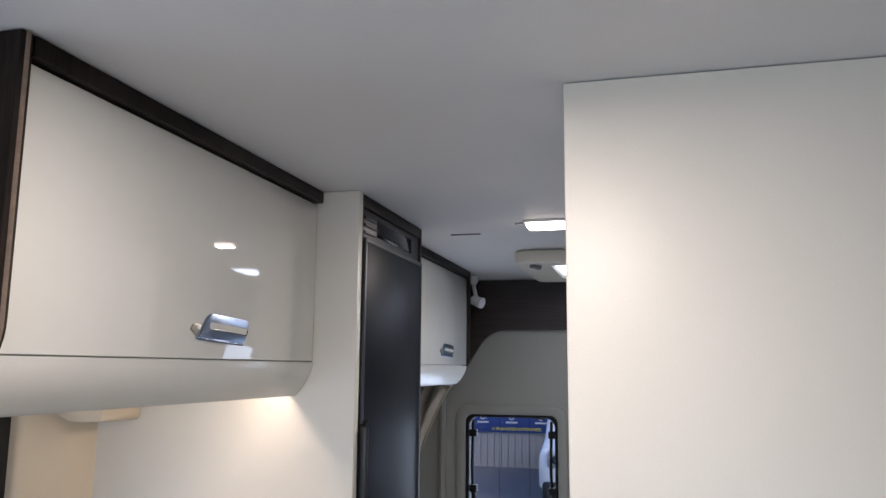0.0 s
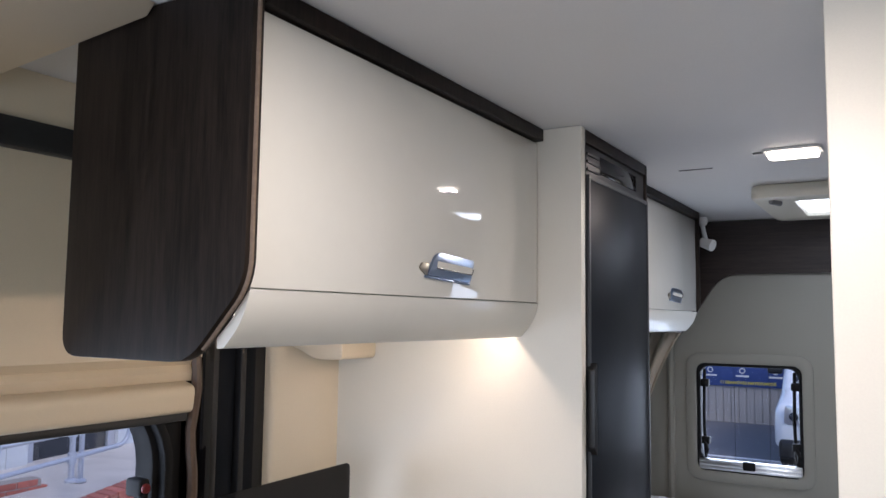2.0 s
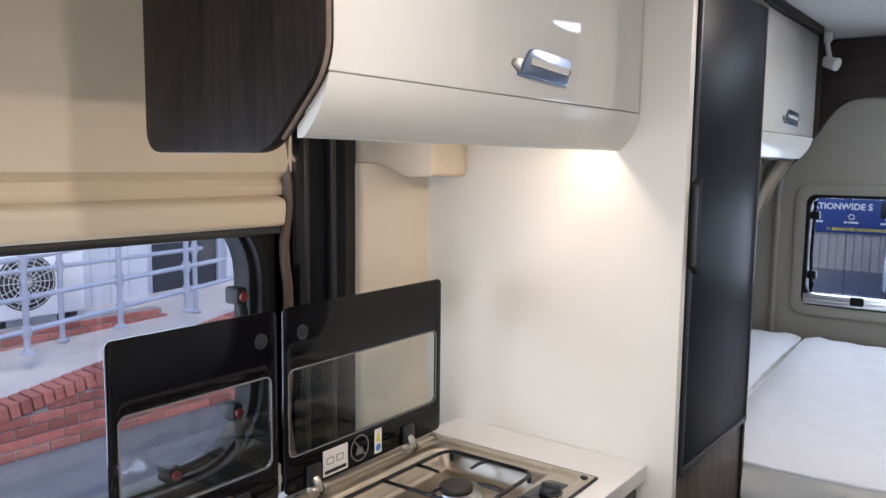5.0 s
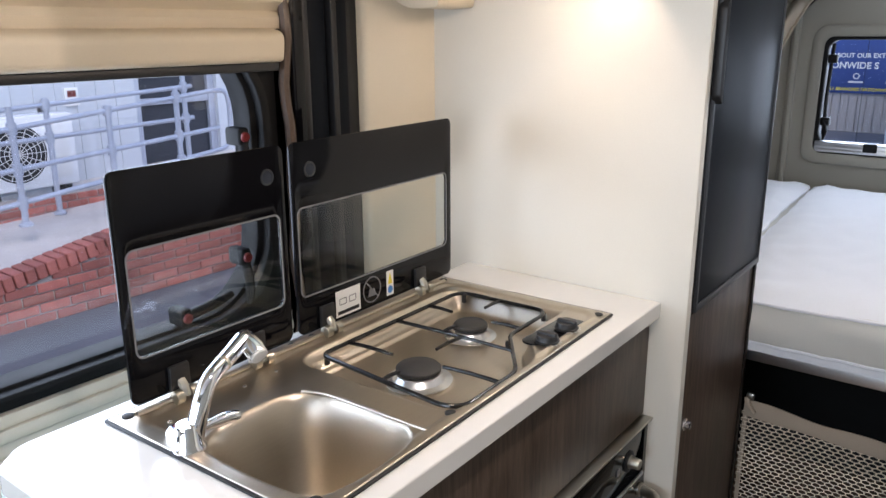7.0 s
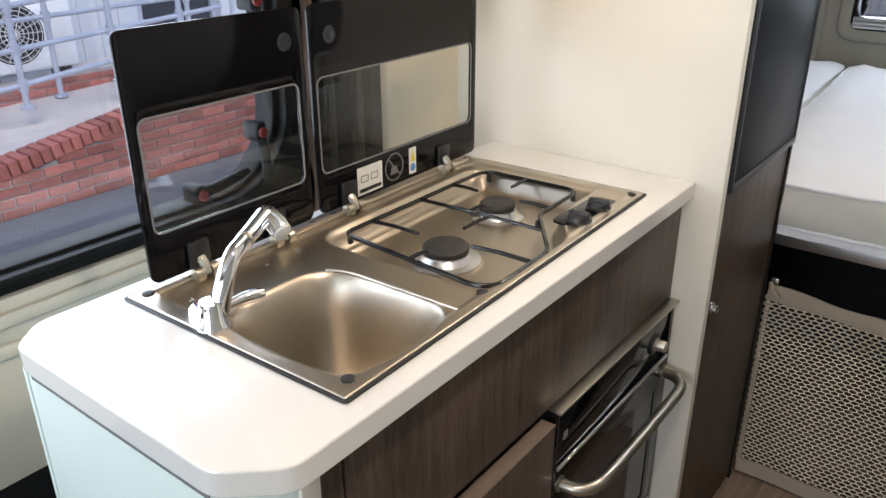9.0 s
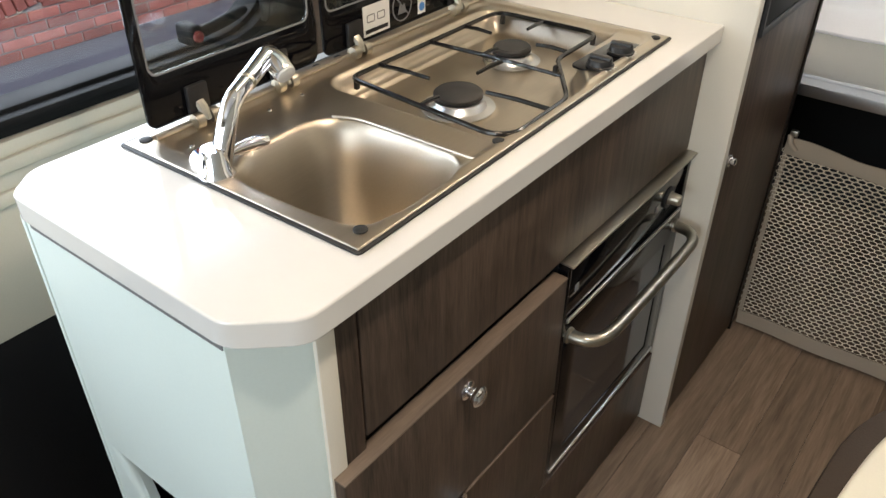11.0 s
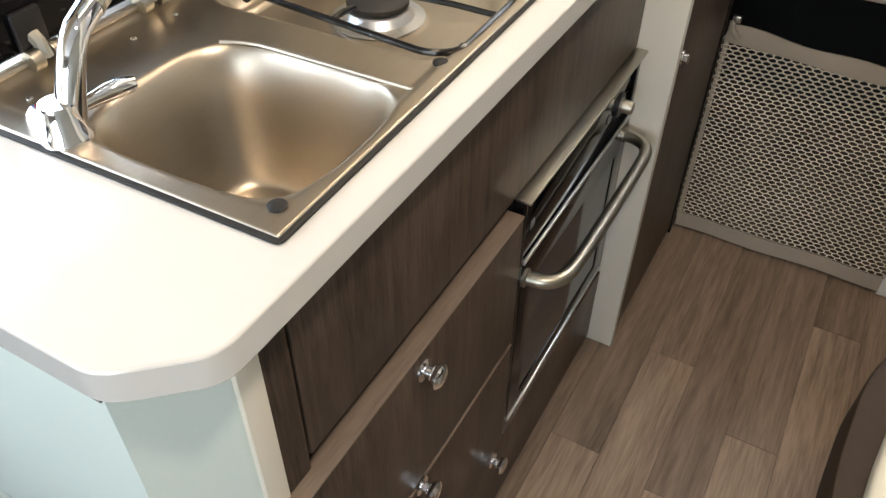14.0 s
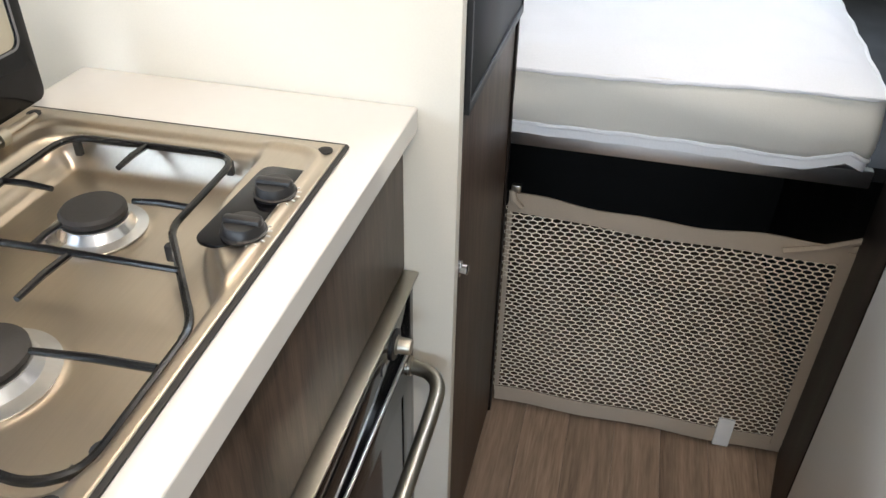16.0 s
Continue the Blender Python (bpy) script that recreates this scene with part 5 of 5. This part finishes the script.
for k in range(6):
    r = 0.27 * (k + 1) / 6
    part("grille_ring", tube([(-7.565, 4.27 + r * math.cos(a), 0.23 + r * math.sin(a)) for a in np.linspace(0, 6.283, 28, endpoint=False)], 0.004, 5, closed=True), M["white_plastic"], ac)
for k in range(8):
    a = math.pi * k / 8
    part("grille_bar", tube([(-7.562, 4.27 + 0.28 * math.cos(a), 0.23 + 0.28 * math.sin(a)), (-7.562, 4.27 - 0.28 * math.cos(a), 0.23 - 0.28 * math.sin(a))], 0.004, 5), M["white_plastic"], ac)
part("side_louvre", box(-7.582, -7.572, 4.60, 4.80, -0.05, 0.5, 0.003), M["white_plastic"], ac)
for yy in (4.02, 4.75):
    part("foot", box(-7.90, -7.60, yy - 0.04, yy + 0.04, -0.34, -0.14, 0.006), M["black"], ac)


def railing(x, posts, lines, y0, y1, label):
    th = thing("railing", (x, (y0 + y1) / 2, -0.2), label, "railing", "ramp railings")
    for py, z0, z1 in posts:
        p = part("post", tube([(x, py, z0), (x, py, z1)], 0.028, 12), M["rail_paint"], th)
        part("flange", lathe([(0.06, 0), (0.06, 0.02), (0.035, 0.04)], pose(x, py, z0), 16), M["rail_paint"], p)
        for base, slope in lines:
            zz = base + slope * (py - 3.69)
            if z0 < zz < z1 + 0.05:
                part("clamp", tube([(x, py, zz - 0.05), (x, py, zz + 0.05)], 0.042, 12), M["rail_paint"], p)
    for base, slope in lines:
        part("rail", tube([(x, y, base + slope * (y - 3.69)) for y in (y0, y1)], 0.024, 12), M["rail_paint"], th)
    return th


rl = railing(-6.5, ((2.9, -0.26, 0.56), (3.77, -0.24, 0.80), (4.655, -0.15, 0.66), (5.40, -0.10, 0.86)), ((0.607, 0.092), (0.255, 0.072), (-0.04, 0.10)), 1.6, 5.9, "painted steel tube railing along the ramp")
part("return_bend", tube([(-6.5, 5.86, 0.806), (-6.5, 6.0, 0.80), (-6.5, 6.05, 0.70), (-6.5, 6.05, 0.30), (-6.5, 5.98, 0.19), (-6.5, 5.86, 0.178)], 0.024, 10, smooth=2), M["rail_paint"], rl)
railing(-7.15, ((4.4, -0.34, 0.80), (5.95, -0.27, 0.95)), ((0.70, 0.05), (0.40, 0.03)), 3.0, 6.05, "painted steel tube railing beside the building")

# fence with a banner, seen through the rear window
FY = 18.0
fence = thing("fence", (-2, FY, GZ0), "weathered board fence behind the yard", "fence")
part("board_backing", box(-9, 5, FY + 0.03, FY + 0.05, GZ0, 0.17, 0), M["mortar"], fence)
banner = thing("banner", (-2, FY - 0.02, 0.16), "blue banner with white lettering on the fence", "banner")
part("sheet", box(-5.4, 3.4, FY - 0.035, FY - 0.02, 0.16, 1.30, 0.004), M["banner"], banner)
for body, zz, size, xx, mat in (("ABOUT OUR EXTENSIVE", 0.88, 0.118, -2.27, "paper"), ("NATIONWIDE S", 0.69, 0.172, -2.70, "paper"), ("11 BRANCHES NATIONWIDE", 0.235, 0.085, -2.35, "yellow")):
    text("lettering", body, Matrix.Translation((xx, FY - 0.038, zz)) @ pose(0, 0, 0, 90, 0, 0), size, M[mat], banner)
for xx in (-3.10, -2.45, -1.80):
    part("emblem", ring([(xx + 0.06 * math.cos(a), 0.49 + 0.06 * math.sin(a)) for a in np.linspace(0, 6.283, 20, endpoint=False)], [(xx + 0.04 * math.cos(a), 0.49 + 0.04 * math.sin(a)) for a in np.linspace(0, 6.283, 20, endpoint=False)], "y", FY - 0.042, FY - 0.036), M["paper"], banner)
    part("word_bar", box(xx - 0.13, xx + 0.13, FY - 0.042, FY - 0.036, 0.36, 0.395, 0), M["paper"], banner)
structure("road_line", box(-8, 4, 13.55, 13.67, GZ0 + 0.002, GZ0 + 0.006, 0), M["paper"], "white painted parking line")

# parked white van
van = thing("parked_van", (-0.1, 14.5, GZ0), "white van parked in the yard", "van")
prof = rounded([(12.55, -0.25), (12.50, 0.10), (12.62, 0.36), (13.35, 0.55), (14.05, 1.25), (14.5, 1.40), (17.2, 1.42), (17.3, -0.25)], [0.06, 0.12, 0.12, 0.1, 0.15, 0.2, 0.1, 0.05], 5)
bm = prism(prof, "x", -1.12, 0.78, 0.14, 4)
part("body", bm, M["car"], van, "white painted body")
part("windscreen", prism(rounded([(13.42, 0.64), (14.02, 1.22), (14.0, 1.24), (13.40, 0.66)], 0), "x", -0.92, 0.58), M["dark_glass"], van)
part("side_glass", prism(rounded([(13.85, 0.66), (14.3, 1.16), (15.2, 1.20), (15.2, 0.66)], 0.05), "x", -1.128, -1.115), M["dark_glass"], van)
for xx in (-0.98, 0.42):
    hl = part("headlight", prism(rounded([(xx, 0.12), (xx + 0.26, 0.08), (xx + 0.24, 0.32), (xx + 0.02, 0.38)], 0.04), "y", 12.49, 12.56, 0.01), M["alu"], van, "clear headlight")
    part("lens", lathe([(0.06, 0), (0.06, 0.02), (0.03, 0.035)], pose(xx + 0.13, 12.49, 0.22, 90, 0, 0), 18), M["dark_glass"], hl)
part("grille", box(-0.55, 0.25, 12.485, 12.52, -0.08, 0.16, 0.01), M["black"], van)
part("bumper", box(-1.05, 0.72, 12.44, 12.58, -0.36, -0.10, 0.05, 3), M["black"], van)
part("mirror", box(-1.36, -1.14, 13.75, 13.88, 0.72, 0.98, 0.04, 3), M["black"], van)
for xx in (-1.10, 0.56):
    for yy in (13.2, 16.3):
        w = part("wheel", lathe([(0.10, 0), (0.30, 0.0), (0.33, 0.04), (0.33, 0.16), (0.30, 0.20), (0.10, 0.20)], pose(xx, yy, GZ0 + 0.33, 0, 90, 0), 28), M["rubber"], van, "black tyre")
        part("rim", lathe([(0.20, 0), (0.21, 0.012), (0.05, 0.02)], pose(xx - 0.002, yy, GZ0 + 0.33, 0, -90, 0), 20), M["alu"], w)


# ---- small repeated pieces ----
def copies(name, me, poses, parent):
    for m in poses:
        ob = new(name, me)
        ob.parent = parent
        if parent.type == "EMPTY":
            ob.matrix_parent_inverse = parent.matrix_basis.inverted()
        ob.matrix_basis = m


def piece(name, sx, sy, sz, bev, material):
    me = bpy.data.meshes.new(name)
    bm = box(-sx / 2, sx / 2, -sy / 2, sy / 2, -sz / 2, sz / 2, bev, 1)
    bm.to_mesh(me)
    bm.free()
    me.materials.append(material)
    return me


# floor planks
cols = [-0.124 + 0.0998 * i for i in range(-5, 13)]
ends = {0.076: 2.05, 0.275: 1.915, 0.375: 2.30, 0.175: 2.62, -0.024: 1.75, -0.124: 2.2, 0.475: 1.78}
rnd = random.Random(4)
for x in cols:
    y0 = min(ends.items(), key=lambda kv: abs(kv[0] - x))
    y0 = (y0[1] if abs(y0[0] - x) < 0.01 else 1.6 + rnd.random()) - 3.6
    me = piece("plank", 0.0992, 0.8994, 0.006, 0.0005, M["plank"])
    poses = [pose(x + 0.0499, y0 + 0.9 * k + 0.45, -0.003) for k in range(7) if -1.35 < y0 + 0.9 * k and y0 + 0.9 * k + 0.9 < 3.62]
    copies("plank", me, poses, floor)

# bricks of the ramp wall, header course on top
brick = piece("brick", 0.10, 0.213, 0.064, 0.004, M["brick"])
poses = []
for r in range(14):
    z = GZ0 + 0.035 + 0.075 * r
    for k in range(32):
        y = 2.2 + 0.225 * k + (0.1125 if r % 2 else 0)
        if z - 0.020 < wall_top(y) - 0.112 and y < 7.6:
            poses.append(pose(BX - 0.05 + rnd.uniform(-0.003, 0.003), y, z, 0, 0, rnd.uniform(-0.5, 0.5)))
copies("brick", brick, poses[:230], ramp)
cap = piece("coping_brick", 0.215, 0.066, 0.105, 0.006, M["brick"])
tilt = math.degrees(math.atan(0.168))
copies("coping_brick", cap, [pose(BX - 0.099 + rnd.uniform(-0.004, 0.004), y, wall_top(y) - 0.054, tilt, 0, rnd.uniform(-1, 1)) for y in np.arange(2.0, 7.4, 0.0765)], ramp)
kerb = thing("kerb_wall", (-7.3, 4.5, -0.35), "low red brick kerb below the air conditioner", "wall")
part("mortar_core", box(-7.47, -7.29, 2.6, 5.6, -0.6, -0.185, 0), M["mortar"], kerb)
copies("brick", brick, [pose(-7.33, 2.75 + 0.225 * k + 0.11 * (r % 2), -0.37 + 0.075 * r) for r in range(3) for k in range(13)], kerb)
# fence boards
board = piece("board", 0.145, 0.02, 0.76, 0.004, M["fence"])
copies("board", board, [pose(-8.5 + 0.155 * k, FY + 0.005 * (k % 2), GZ0 + 0.382, 0, rnd.uniform(-0.4, 0.4), 0) for k in range(80)], fence)
